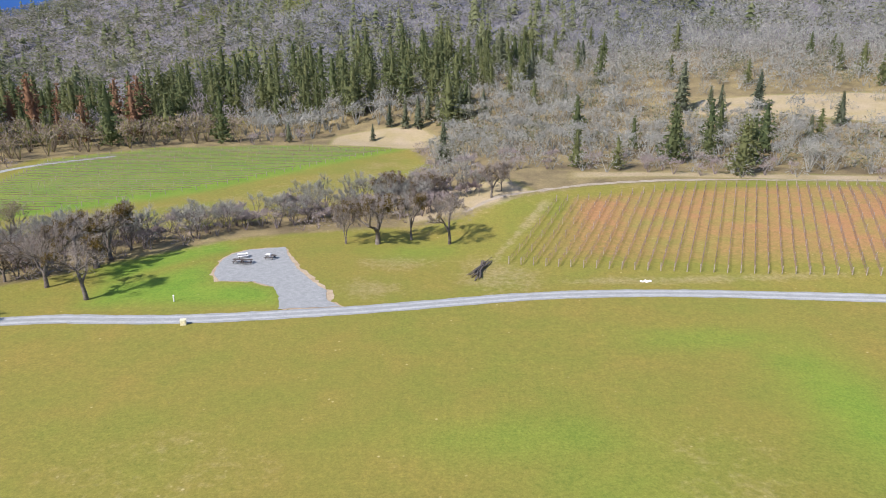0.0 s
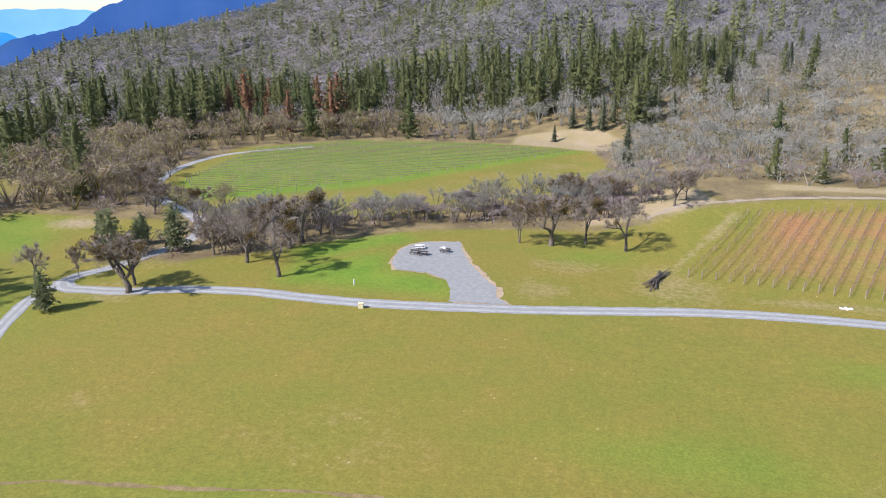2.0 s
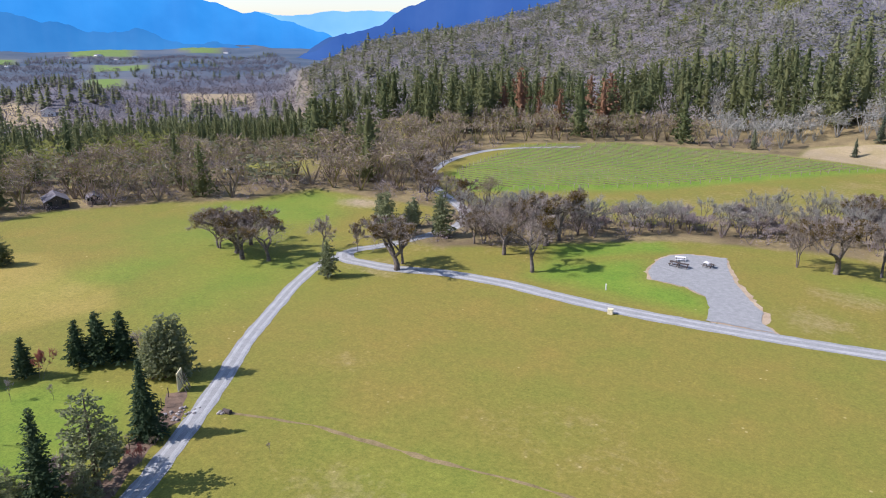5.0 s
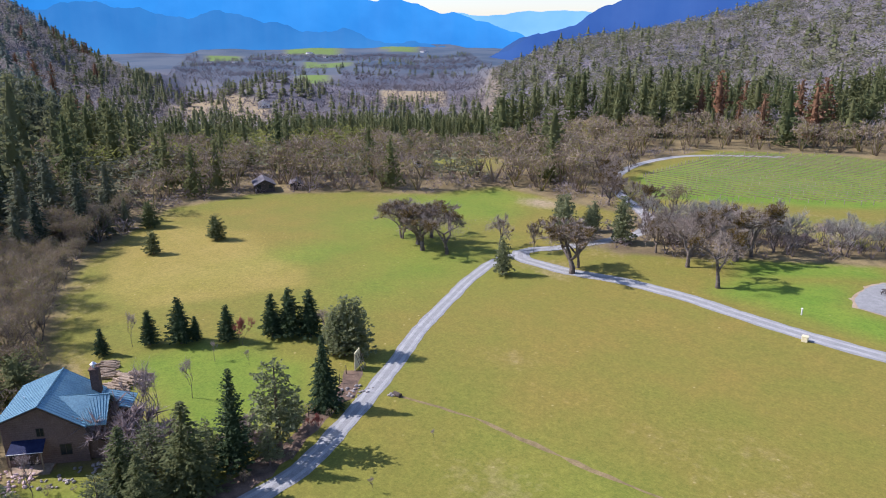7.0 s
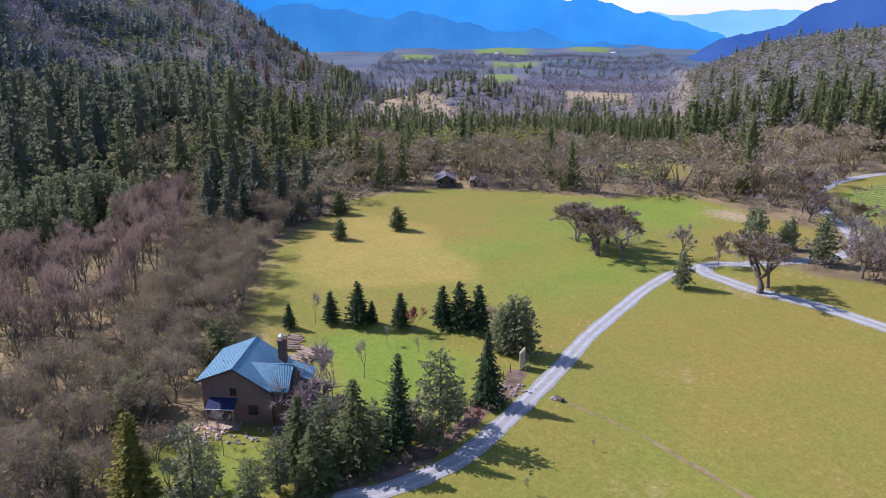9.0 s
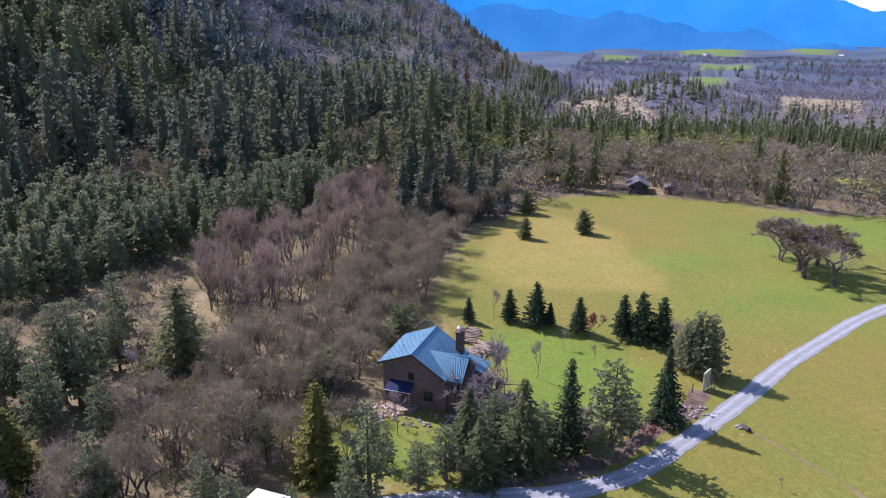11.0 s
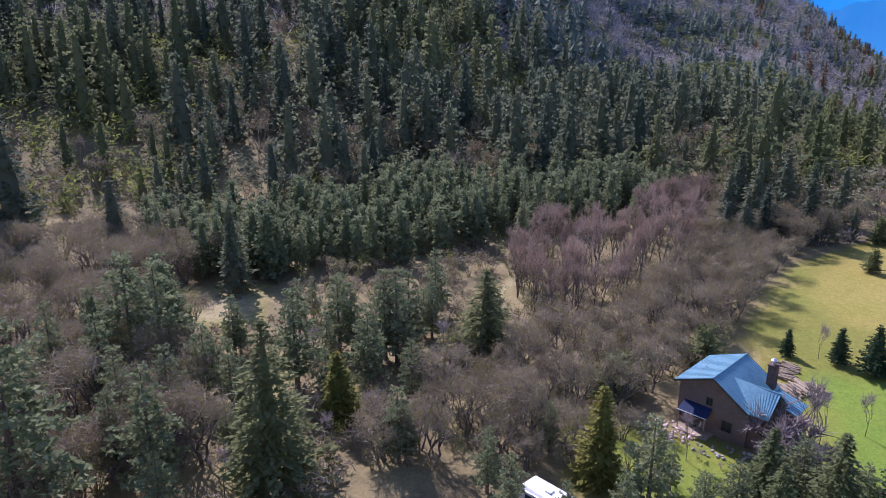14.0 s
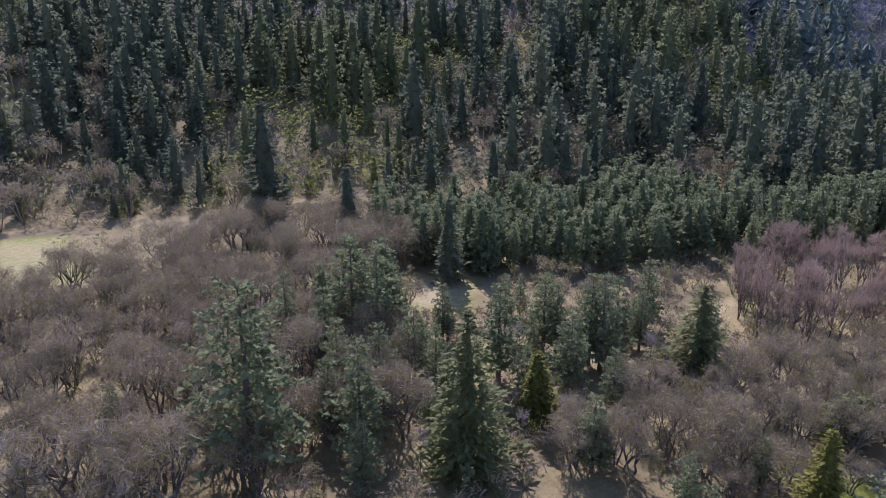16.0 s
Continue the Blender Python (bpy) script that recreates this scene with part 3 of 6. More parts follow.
# ---- trees ----
def conifer(seed, h, base, width, whorls, per, tufts, droop=0.35, power=0.85, size=0.5, round_top=0.0, loose=0.4, slim=1.0, core=0.5, star=0, ragged=0.32):
    """Trunk and crown of a needle tree: whorls of branches that carry flat sprays, or brush-like tufts when star is given."""
    g = np.random.RandomState(seed)
    v, f = [], []
    lop = g.uniform(0, 6.28)

    def reach_at(u):
        return max(0.12, width * ((1 - u) ** power) * (1 - round_top) + width * round_top * math.sqrt(max(0, 1 - (2 * u - 0.75) ** 2 / 1.6)))
    for i in range(whorls):
        u = min(max((i + g.uniform(-0.3, 0.3)) / whorls, 0), 0.995)
        z = h * (base + (1 - base) * u)
        reach = reach_at(u)
        n = max(3, int(per * (0.6 + 0.4 * reach / width)))
        a0 = g.uniform(0, 6.28)
        for k in range(n):
            a = a0 + 6.283 * k / n + g.uniform(-0.35, 0.35)
            if g.uniform() < 0.07:
                continue
            L = reach * g.uniform(1 - ragged, 1.1) * (1 + 0.15 * math.sin(a + lop) + 0.13 * math.sin(u * 19 + lop * 2 + a))
            rise = g.uniform(-0.1, 0.25) + (0.5 if u > 0.85 else 0)
            d = np.array([math.cos(a), math.sin(a), 0])
            side = np.array([-math.sin(a), math.cos(a), 0])
            m = max(2, int(round(tufts * (0.4 + 0.6 * L / width))))
            for j in range(m):
                s = 0.25 + 0.75 * (j + g.uniform(0.2, 1.0)) / m
                c = d * L * s + np.array([0, 0, z + rise * L * s - droop * L * s * s])
                c = c + side * g.uniform(-1, 1) * L * 0.3 * (1.15 - s)
                ln = size * g.uniform(0.7, 1.3) * (0.6 + 0.6 * (1 - u))
                if star:
                    for _ in range(star):
                        dd = d * 0.5 + g.normal(size=3) * 0.75 + np.array([0, 0, 0.35])
                        dd /= np.linalg.norm(dd)
                        ss = np.cross(dd, g.normal(size=3))
                        ss *= ln * slim * 0.34 / (np.linalg.norm(ss) + 1e-6)
                        q = len(v)
                        v += [c - dd * ln * 0.2, c + dd * ln * 0.8 + ss, c + dd * ln * 0.8 - ss]
                        f.append((q, q + 1, q + 2))
                    continue
                dd = d * math.cos(g.uniform(-0.9, 0.9)) + side * g.uniform(-0.8, 0.8) + np.array([0, 0, g.uniform(-0.55, 0.35)])
                dd /= np.linalg.norm(dd)
                ss = np.cross(dd, (g.uniform(-loose, loose), g.uniform(-loose, loose), 1))
                ss /= np.linalg.norm(ss) + 1e-6
                w = ln * g.uniform(0.28, 0.5) * slim
                q = len(v)
                v += [c - dd * ln * 0.45, c + ss * w, c + dd * ln * 0.6, c - ss * w]
                f += [(q, q + 1, q + 2), (q, q + 2, q + 3)]
    q = len(v)
    v += [np.array([0.05, 0, h * 0.965]), np.array([-0.05, 0.05, h * 0.965]), np.array([0, 0, h * 1.01])]
    f.append((q, q + 1, q + 2))
    # the close inner boughs, as a ragged dark heart
    if core:
        q, rings, sides = len(v), 6, 7
        for i in range(rings):
            u = 0.04 + 0.88 * i / (rings - 1)
            for k in range(sides):
                a = 6.283 * (k + 0.5 * (i % 2)) / sides
                rad = core * reach_at(u) * g.uniform(0.6, 1.25)
                v.append(np.array([rad * math.cos(a), rad * math.sin(a), h * (base + (1 - base) * u) + g.uniform(-0.02, 0.02) * h]))
        for i in range(rings - 1):
            for k in range(sides):
                k2 = (k + 1) % sides
                a, b, c, d = q + i * sides + k, q + i * sides + k2, q + (i + 1) * sides + k2, q + (i + 1) * sides + k
                f += [(a, b, c), (a, c, d)]
    return trunk_tube(h * 0.97, h * 0.014 + 0.06, 6, g), (np.array(v), np.array(f))


def trunk_tube(h, r, sides, g, lean=0.0):
    v, f = [], []
    for i in range(4):
        s = i / 3
        rad = r * (1.25 if i == 0 else 1) * (1 - 0.88 * s)
        for k in range(sides):
            a = 6.283 * k / sides
            v.append((rad * math.cos(a) + lean * s * h, rad * math.sin(a), h * s - (0.3 if i == 0 else 0)))
    for i in range(3):
        for k in range(sides):
            f.append((i * sides + k, i * sides + (k + 1) % sides, (i + 1) * sides + (k + 1) % sides, (i + 1) * sides + k))
    return np.array(v), np.array(f)


def bare(seed, h, spread, depth, twigs, stems=1, upright=0.35, fork=0.3, thick=1.0, wide=0.035):
    """Limbs and twigs of a leafless broad tree, and the ends where clumps may sit."""
    g = np.random.RandomState(seed)
    lv, lf, tv, tf, tips = [], [], [], [], []

    def tube(a, b, ra, rb, sides):
        d = b - a
        d = d / (np.linalg.norm(d) + 1e-9)
        s = np.cross(d, (0.31, 0.93, 0.19))
        s /= np.linalg.norm(s)
        t = np.cross(d, s)
        q = len(lv)
        for p, r in ((a, ra), (b, rb)):
            for k in range(sides):
                w = 6.283 * k / sides
                lv.append(p + (s * math.cos(w) + t * math.sin(w)) * r)
        for k in range(sides):
            k2 = (k + 1) % sides
            lf.append((q + k, q + k2, q + sides + k2, q + sides + k))

    def twig(p, d, ln):
        s = np.cross(d, g.uniform(-1, 1, 3))
        s /= np.linalg.norm(s) + 1e-9
        q = len(tv)
        tv.extend([p - s * wide, p + s * wide, p + d * ln])
        tf.append((q, q + 1, q + 2))

    def grow(p, d, ln, r, level):
        mid = p + d * ln * 0.5 + g.uniform(-1, 1, 3) * ln * 0.08
        end = p + d * ln + g.uniform(-1, 1, 3) * ln * 0.10
        sides = 6 if level == 0 else (4 if level < 3 else 3)
        if level < 2:
            tube(p, mid, r, r * 0.82, sides)
            tube(mid, end, r * 0.82, r * 0.62, sides)
        else:
            mid = (p + end) / 2
            tube(p, end, r, r * 0.62, sides)
        if level >= depth:
            tips.append(end)
            for _ in range(twigs):
                s = g.uniform(0, 1)
                dd = d + g.uniform(-1, 1, 3) * 0.95 + np.array([0, 0, 0.15])
                twig(p + (end - p) * s, dd / np.linalg.norm(dd), ln * g.uniform(0.5, 1.25))
            return
        n = 2 if g.uniform() > fork else 3
        if level == 0:
            n = 3
        for k in range(n):
            dd = d + g.uniform(-1, 1, 3) * (0.75 if level else 0.85)
            dd[2] = dd[2] * 0.8 + upright * (0.6 if level else 1.0)
            dd /= np.linalg.norm(dd)
            grow(end, dd, ln * g.uniform(0.66, 0.92), r * 0.66, level + 1)
        if level >= 2:
            for _ in range(max(1, twigs // 3)):
                dd = d + g.uniform(-1, 1, 3) * 1.1
                twig(mid, dd / np.linalg.norm(dd), ln * g.uniform(0.5, 1.0))

    for k in range(stems):
        a = 6.283 * k / max(stems, 1) + g.uniform(0, 1)
        lean = 0.0 if stems == 1 else g.uniform(0.15, 0.45)
        d = np.array([math.cos(a) * lean, math.sin(a) * lean, 1.0])
        grow(np.array([math.cos(a) * 0.15 * (stems > 1), math.sin(a) * 0.15 * (stems > 1), -0.25]), d / np.linalg.norm(d), h * (0.17 if stems == 1 else 0.22), 0.028 * h * thick * (1 if stems == 1 else 0.7), 0)
    lv, tv, tips = np.array(lv), np.array(tv), np.array(tips)
    top = max(tv[:, 2].max(), lv[:, 2].max())
    out = max(np.percentile(np.hypot(tv[:, 0], tv[:, 1]), 95), 0.1)
    sc = np.array([spread / out, spread / out, h / top])
    return (lv * sc, np.array(lf)), (tv * sc, np.array(tf)), tips * sc


def mound(seed, h, spread, n, lobes, long, wide, low=0.22):
    """Limbs and the close twig mass of a leafless oak: several rounded lobes of short fine twigs."""
    limb, _, _ = bare(seed, h * 0.86, spread * 0.75, 3, 1, 3, 0.5, 0.3, 0.8, 0.02)
    g = np.random.RandomState(seed + 7)
    a = g.uniform(0, 6.283, lobes)
    rr0 = spread * 0.62 * np.sqrt(g.uniform(0, 1, lobes))
    cen = np.stack([rr0 * np.cos(a), rr0 * np.sin(a), h * (0.72 - 0.36 * (rr0 / spread) ** 2) * g.uniform(0.75, 1.0, lobes)], -1)
    rad = spread * g.uniform(0.16, 0.42, lobes)
    w = g.randint(lobes, size=n)
    d = g.normal(size=(n, 3))
    d[:, 2] = d[:, 2] * 0.9 + 0.25
    d /= np.linalg.norm(d, axis=1)[:, None]
    p = cen[w] + d * (rad[w] * g.uniform(0.1, 1.15, n) ** 0.6)[:, None] * np.array([1, 1, 0.8])
    p[:, 2] = np.clip(p[:, 2], low * h, None)
    o = d * 0.6 + g.normal(size=(n, 3)) * 0.7
    o /= np.linalg.norm(o, axis=1)[:, None]
    s = np.cross(o, g.normal(size=(n, 3)))
    s /= np.linalg.norm(s, axis=1)[:, None]
    ln = long * (0.45 + 1.3 * g.uniform(0, 1, n) ** 2.5)[:, None]
    v = np.stack([p - o * ln * 0.6 - s * wide, p - o * ln * 0.6 + s * wide, p + o * ln * 0.4], 1).reshape(-1, 3)
    v[:, 2] *= h / v[:, 2].max()
    return limb, (v, np.arange(3 * n).reshape(-1, 3))


def clump(g, centre, rad, n, size):
    """A ball-like knot of small leaves, uneven outside."""
    v, f = [], []
    for _ in range(n):
        d = g.normal(size=3)
        d /= np.linalg.norm(d)
        c = centre + d * rad * g.uniform(0.35, 1.05)
        a, b = g.normal(size=3), g.normal(size=3)
        a, b = a / np.linalg.norm(a) * size, b / np.linalg.norm(b) * size
        q = len(v)
        v += [c - a, c + a * 0.6 + b * 0.6, c + b]
        f.append((q, q + 1, q + 2))
    return v, f


PROTO = {}


def add_proto(key, thing, parts, label, category, group):
    """Keeps a pattern tree: its parts as meshes, to be set out by plant()."""
    made = []
    for nm, (v, f), material, lab in parts:
        me_ob = soup(nm, v, f, material)
        made.append((nm, me_ob.data, lab, None))
        bpy.data.objects.remove(me_ob)
    h = max(max(q.co.z for q in me.vertices) for _, me, _, _ in made)
    PROTO[key] = (thing, made, h, label, category, group)


PLANTED = []


def plant(key, x, y, h, rng, fat=1.0, label=""):
    """Sets out a tree of the given height."""
    thing, made, h0, lab, cat, grp = PROTO[key]
    s = h / h0
    m = Matrix.LocRotScale((x, y, gz(x, y) - 0.05), Euler((0, 0, rng.uniform(0, 6.28))), (s * fat, s * fat, s))
    PLANTED.append((x, y))
    top = new(thing)
    top.matrix_basis = m
    for nm, me, pl, at in made:
        ob = new(nm, me)
        ob.parent = top
        if at:
            ob.matrix_basis = at
        tagged(ob, pl)
    return tagged(top, label or lab, cat, grp)


def knot_meshes():
    out = []
    for k in range(3):
        v, f = clump(np.random.RandomState(400 + k), np.zeros(3), 1.0, 70, 0.34)
        ob = soup("mistletoe", np.array(v), np.array(f), M_MISTLE)
        out.append(ob.data)
        bpy.data.objects.remove(ob)
    return out


KNOTS = knot_meshes()


def tree_patterns():
    for i in range(3):
        t, c = conifer(10 + i, 15, 0.04, 3.9, 40, 10, 17, 0.40, 0.72, 0.55, 0.0, 0.9, 0.6, 0.2)
        add_proto(f"fir{i}", "fir_tree", [("trunk", t, M_BARK, ""), ("crown", c, M_FIR, "drooping green needle sprays")], "green fir with drooping boughs among bare brush", "fir tree", "firs")
        t, c = conifer(20 + i, 13, 0.08, 2.6, 20, 8, 4, 0.05, 0.55, 0.65, 0.5, 1.0, 0.9, 0.35, 4)
        add_proto(f"pine{i}", "pine_tree", [("trunk", t, M_BARK, ""), ("crown", c, M_PINE, "tufted grey-green needles")], "grey-green young pine with tufted boughs", "pine tree", "pines")
        t, c = conifer(25 + i, 13, 0.16, 2.6, 20, 6, 5, -0.05, 0.55, 0.52, 0.45, 1.2, 0.75, 0, 6, 0.55)
        add_proto(f"nearpine{i}", "pine_tree", [("trunk", t, M_BARK, ""), ("crown", c, M_PINE, "tufted grey-green needles")], "grey-green young pine with tufted boughs", "pine tree", "pines")
        t, c = conifer(30 + i, 12, 0.14, 2.3, 14, 6, 3, -0.1, 0.55, 0.8, 0.4, 1.2, 0.85, 0.36, 4)
        add_proto(f"sapling{i}", "pine_tree", [("trunk", t, M_BARK, ""), ("crown", c, M_PINE, "tufted grey-green needles")], "young plantation pine in a dense stand", "pine tree", "plantation pines")
        t, c = conifer(40 + i, 24, 0.08, 4.6, 26, 9, 6, 0.35, 0.7, 1.3, 0.1, 0.9, 0.8)
        add_proto(f"dark{i}", "fir_tree", [("trunk", t, M_BARK, ""), ("crown", c, M_DARKFIR, "dark needle boughs")], "tall dark fir at the edge of the woods", "fir tree", "tall firs")
    t, c = conifer(51, 9.5, 0.03, 2.9, 34, 11, 18, 0.45, 0.8, 0.45, 0.0, 0.7, 0.6)
    add_proto("spruce", "spruce_tree", [("trunk", t, M_BARK, ""), ("crown", c, M_CYPRESS, "dense dark needles")], "dense dark spruce beside the gravel drive", "spruce tree", "garden conifers")
    t, c = conifer(52, 11.3, 0.02, 2.1, 50, 14, 9, -0.3, 0.62, 0.36, 0.0, 1.2, 0.7, 0.4)
    add_proto("cypress", "cypress_tree", [("trunk", t, M_BARK, ""), ("crown", c, M_CYPRESS, "tight dark foliage")], "tall narrow dark cypress in the garden", "cypress tree", "garden conifers")
    t, c = conifer(53, 10.5, 0.02, 1.9, 44, 13, 10, 0.0, 0.55, 0.42, 0.0, 1.2, 0.7)
    add_proto("golden", "cypress_tree", [("trunk", t, M_BARK, ""), ("crown", c, M_GOLDFIR, "yellow-green foliage")], "narrow yellow-green cypress among bare brush", "cypress tree", "garden conifers")
    for i in range(2):
        t, c = conifer(60 + i, 6.5, 0.10, 2.1, 26, 12, 20, 0.05, 0.6, 0.34, 0.0, 1.2, 0.7)
        add_proto(f"garden{i}", "fir_tree", [("trunk", t, M_BARK, ""), ("crown", c, M_CYPRESS, "dense dark needles")], "small dense dark conifer on the lawn", "fir tree", "garden conifers")
        t, c = conifer(65 + i, 6, 0.08, 2.7, 20, 12, 16, 0.0, 0.45, 0.42, 0.5, 1.2, 0.7)
        add_proto(f"round{i}", "pine_tree", [("trunk", t, M_BARK, ""), ("crown", c, M_FIR, "rounded green needles")], "small rounded green pine standing in the field", "pine tree", "field pines")
        t, c = conifer(68 + i, 12, 0.2, 2.7, 24, 6, 7, -0.05, 0.4, 0.38, 0.5, 1.2, 0.8, 0, 6, 0.6)
        add_proto(f"open{i}", "pine_tree", [("trunk", t, M_BARK, ""), ("crown", c, M_PINE, "loose tufted needles")], "open-crowned pine with loose tufts", "pine tree", "pines")
    for i in range(4):
        limb, tw, tips = bare(70 + i, 11, 6.0, 5, 22, 1 if i < 3 else 2, 0.3, 0.35, 1.0, 0.03)
        _, (mv, mf) = mound(170 + i, 11, 6.2, 900, 20, 1.1, 0.022, 0.42)
        tw = (np.vstack([tw[0], mv]), np.vstack([tw[1], mf + len(tw[0])]))
        g = np.random.RandomState(i)
        knots = []
        for tip in tips[g.permutation(len(tips))[: 44 if i != 2 else 10]]:
            if tip[2] > 6.5:
                knots.append(("mistletoe", KNOTS[len(knots) % 3], "", Matrix.LocRotScale(tip, Euler((0, 0, g.uniform(0, 6))), (s := g.uniform(0.4, 0.8), s, s))))
        add_proto(f"oak{i}", "oak_tree", [("trunk", limb, M_OAKBARK, "grey-brown bark"), ("twig", tw, M_OAKTWIG, "bare grey twigs")], "bare spreading oak with mistletoe clumps in the grass", "oak tree", "field oaks")
        PROTO[f"oak{i}"][1].extend(knots)
    for i in range(4):
        limb, tw = mound(80 + i, 8.5, 4.2, 1350, 22, 1.0, 0.024)
        add_proto(f"thicket{i}", "oak_tree", [("trunk", limb, M_OAKBARK, ""), ("twig", tw, M_TWIG, "bare grey-brown twigs")], "bare grey oak in a dense thicket", "oak tree", "thicket oaks")
    for i in range(3):
        limb, tw, tips = bare(85 + i, 9, 3.2, 4, 13, 2, 0.6, 0.35, 0.75, 0.022)
        add_proto(f"creek{i}", "oak_tree", [("trunk", limb, M_OAKBARK, ""), ("twig", tw, M_LICHEN, "fine grey twigs")], "slender bare grey oak along the creek", "oak tree", "creek oaks")
        limb, tw, tips = bare(90 + i, 13, 3.0, 4, 16, 2, 0.8, 0.35, 0.75, 0.024)
        add_proto(f"alder{i}", "alder_tree", [("trunk", limb, M_OAKBARK, ""), ("twig", tw, M_ALDER, "reddish bare twigs")], "slender bare alder with reddish twigs", "alder tree", "alders")
    for i in range(3):
        limb, tw, tips = bare(100 + i, 4.5, 2.8, 2, 40, 4, 0.35, 0.6, 0.5, 0.035)
        add_proto(f"shrub{i}", "shrub", [("stem", limb, M_OAKBARK, ""), ("twig", tw, M_SHRUB, "bare purple-grey twigs")], "bare purple-grey creekside shrub", "shrub", "creek shrubs")
    limb, tw, tips = bare(110, 6, 1.15, 4, 14, 1, 1.1, 0.2, 0.22, 0.010)
    add_proto("slim", "young_tree", [("trunk", limb, M_OAKBARK, ""), ("twig", tw, M_SHRUB, "bare pinkish twigs")], "slim bare young tree on the lawn", "young tree", "lawn trees")
    limb, tw, tips = bare(111, 5, 1.7, 4, 26, 2, 0.8, 0.3, 0.4, 0.024)
    add_proto("red", "young_tree", [("trunk", limb, M_OAKBARK, ""), ("twig", tw, M_REDTWIG, "dense red twigs")], "small ornamental tree with red twigs", "young tree", "lawn trees")


tree_patterns()
tr = random.Random(11)
for k, (x, y, h) in enumerate([(-94.6, 24.9, 5.2), (-95.4, 18.9, 3.9), (-92.3, 28.4, 7.0), (-92.2, 30.4, 3.7), (-88.9, 33.7, 5.6), (-86.8, 39.4, 6.5), (-85.2, 41.3, 7.5), (-83.5, 43.6, 7.2)]):
    plant(f"garden{k % 2}", x, y, h, tr, 0.95)
for x, y, h in [(-95.5, 22.8, 5.5), (-79.4, 44.0, 6.1), (-76.8, 24.1, 6.1), (-71.4, 16.9, 10.2), (-72.0, 18.6, 8.5), (-66.6, 5.6, 6.0), (-84.3, 29.9, 3.2), (-80.6, 33, 2.6), (-52, 41, 1.6), (-48.7, 31.0, 2.0)]:
    plant("slim", x, y, h, tr, 1.15)
plant("red", -86.8, 34.6, 4.8, tr, 1.1)
for k, (x, y, h) in enumerate([(-136.5, 38.8, 5.0), (-138.2, 52.0, 5.7), (-157.7, 44.8, 6.3)]):
    plant(f"round{k % 2}", x, y, h, tr, 0.95)
for k, (x, y, h) in enumerate([(-75.2, 44.3, 8.6), (-74.2, 45.5, 8.4), (-76.3, 43.2, 7.0), (-85.5, 83.2, 7.1), (-93.1, 108.3, 9.9), (-93.5, 117.9, 6.9), (-84.4, 115.4, 10.0), (-98, 112, 8.4), (-90, 112, 7.5)]):
    plant(f"pine{k % 3}", x, y, h, tr, 1.35, "bushy green pine beside the gravel road" if k == 3 else "")
plant("spruce", -65.0, 35.2, 9.5, tr, 0.9)
plant("cypress", -60.3, 22.4, 11.3, tr, 1.0)
plant("open0", -60.4, 27.2, 10.7, tr, 1.5)
for k, (x, y, h) in enumerate([(-59.7, 17.5, 9.8), (-61.6, 12.3, 8.2), (-57.4, 12.6, 7.4), (-50.3, -32.1, 17.6), (-83.1, -19.4, 13.0)]):
    plant(f"fir{k % 3}", x, y, h, tr, (1.5, 1.5, 1.5, 1.3, 1.6)[k])
for k, (x, y, h) in enumerate([(-162.1, 26.9, 18.3), (-153.8, 30.5, 13.9), (-155.3, 35.2, 10.7), (-159.5, 40.4, 7.5), (-150, 22, 13), (-158, 21, 17), (-146, 18, 12), (-166, 33, 15), (-170, 40, 14), (-172, 28, 18), (-140, 14, 11), (-152, 15, 15), (-165, 18, 17)]):
    plant(f"dark{k % 3}", x, y, h, tr, 1.15)
for k, (x, y, h) in enumerate([(-78.1, 93.1, 10.3), (-57.3, 106.0, 10.7), (-66.8, 111.8, 12.4), (-115.2, 82.7, 9.3), (-110.0, 82.9, 9.6), (-101.1, 83.1, 8.8), (-97.4, 93.8, 7.2),
                               (-91.5, 97.4, 6.6), (-63.2, 121.9, 11.0), (-62.5, 126.7, 11.4), (-75.7, 114.9, 7.6), (-19.7, 137.2, 10.7), (-13.3, 137.2, 11.0), (-6.5, 139.9, 10.7), (1.3, 136.1, 11.3),
                               (-74.2, 116.0, 8.0), (-106, 81, 8), (-112, 88, 8.5), (11.4, 162.1, 9.3), (-3.6, 165.6, 9.6), (-12.9, 168.0, 9.5), (-79.5, 96.4, 8.6), (-70, 118, 9), (14, 166, 8)]):
    plant(f"oak{k % 4}", x, y, h, tr, {11: 0.62, 13: 0.66, 7: 0.5, 3: 1.3, 4: 1.3, 5: 1.3, 16: 1.3, 17: 1.3, 0: 1.15}.get(k, 1.0))
for k, (x, y, h) in enumerate([(-68.5, -39.2, 13.3), (-79.3, -38.6, 11.4), (-78.9, -30.2, 13.3), (-66.6, -56.7, 15.9), (-66.6, -61.2, 16.1), (-56.9, 2.0, 10.2), (-51.6, -50.9, 7.9), (-70.4, -30.6, 11.0),
                               (-74.1, -51.4, 8.9), (-54.7, -53.0, 10.1), (-45.7, -41.6, 13.6), (-58.5, -21.7, 6.1), (-56.4, -48.0, 10.2), (-63, -48, 10), (-60, -60, 11), (-52, 0, 7.5), (-55.5, -12.5, 7)]):
    plant(f"nearpine{k % 3}", x, y, h, tr, 1.3)
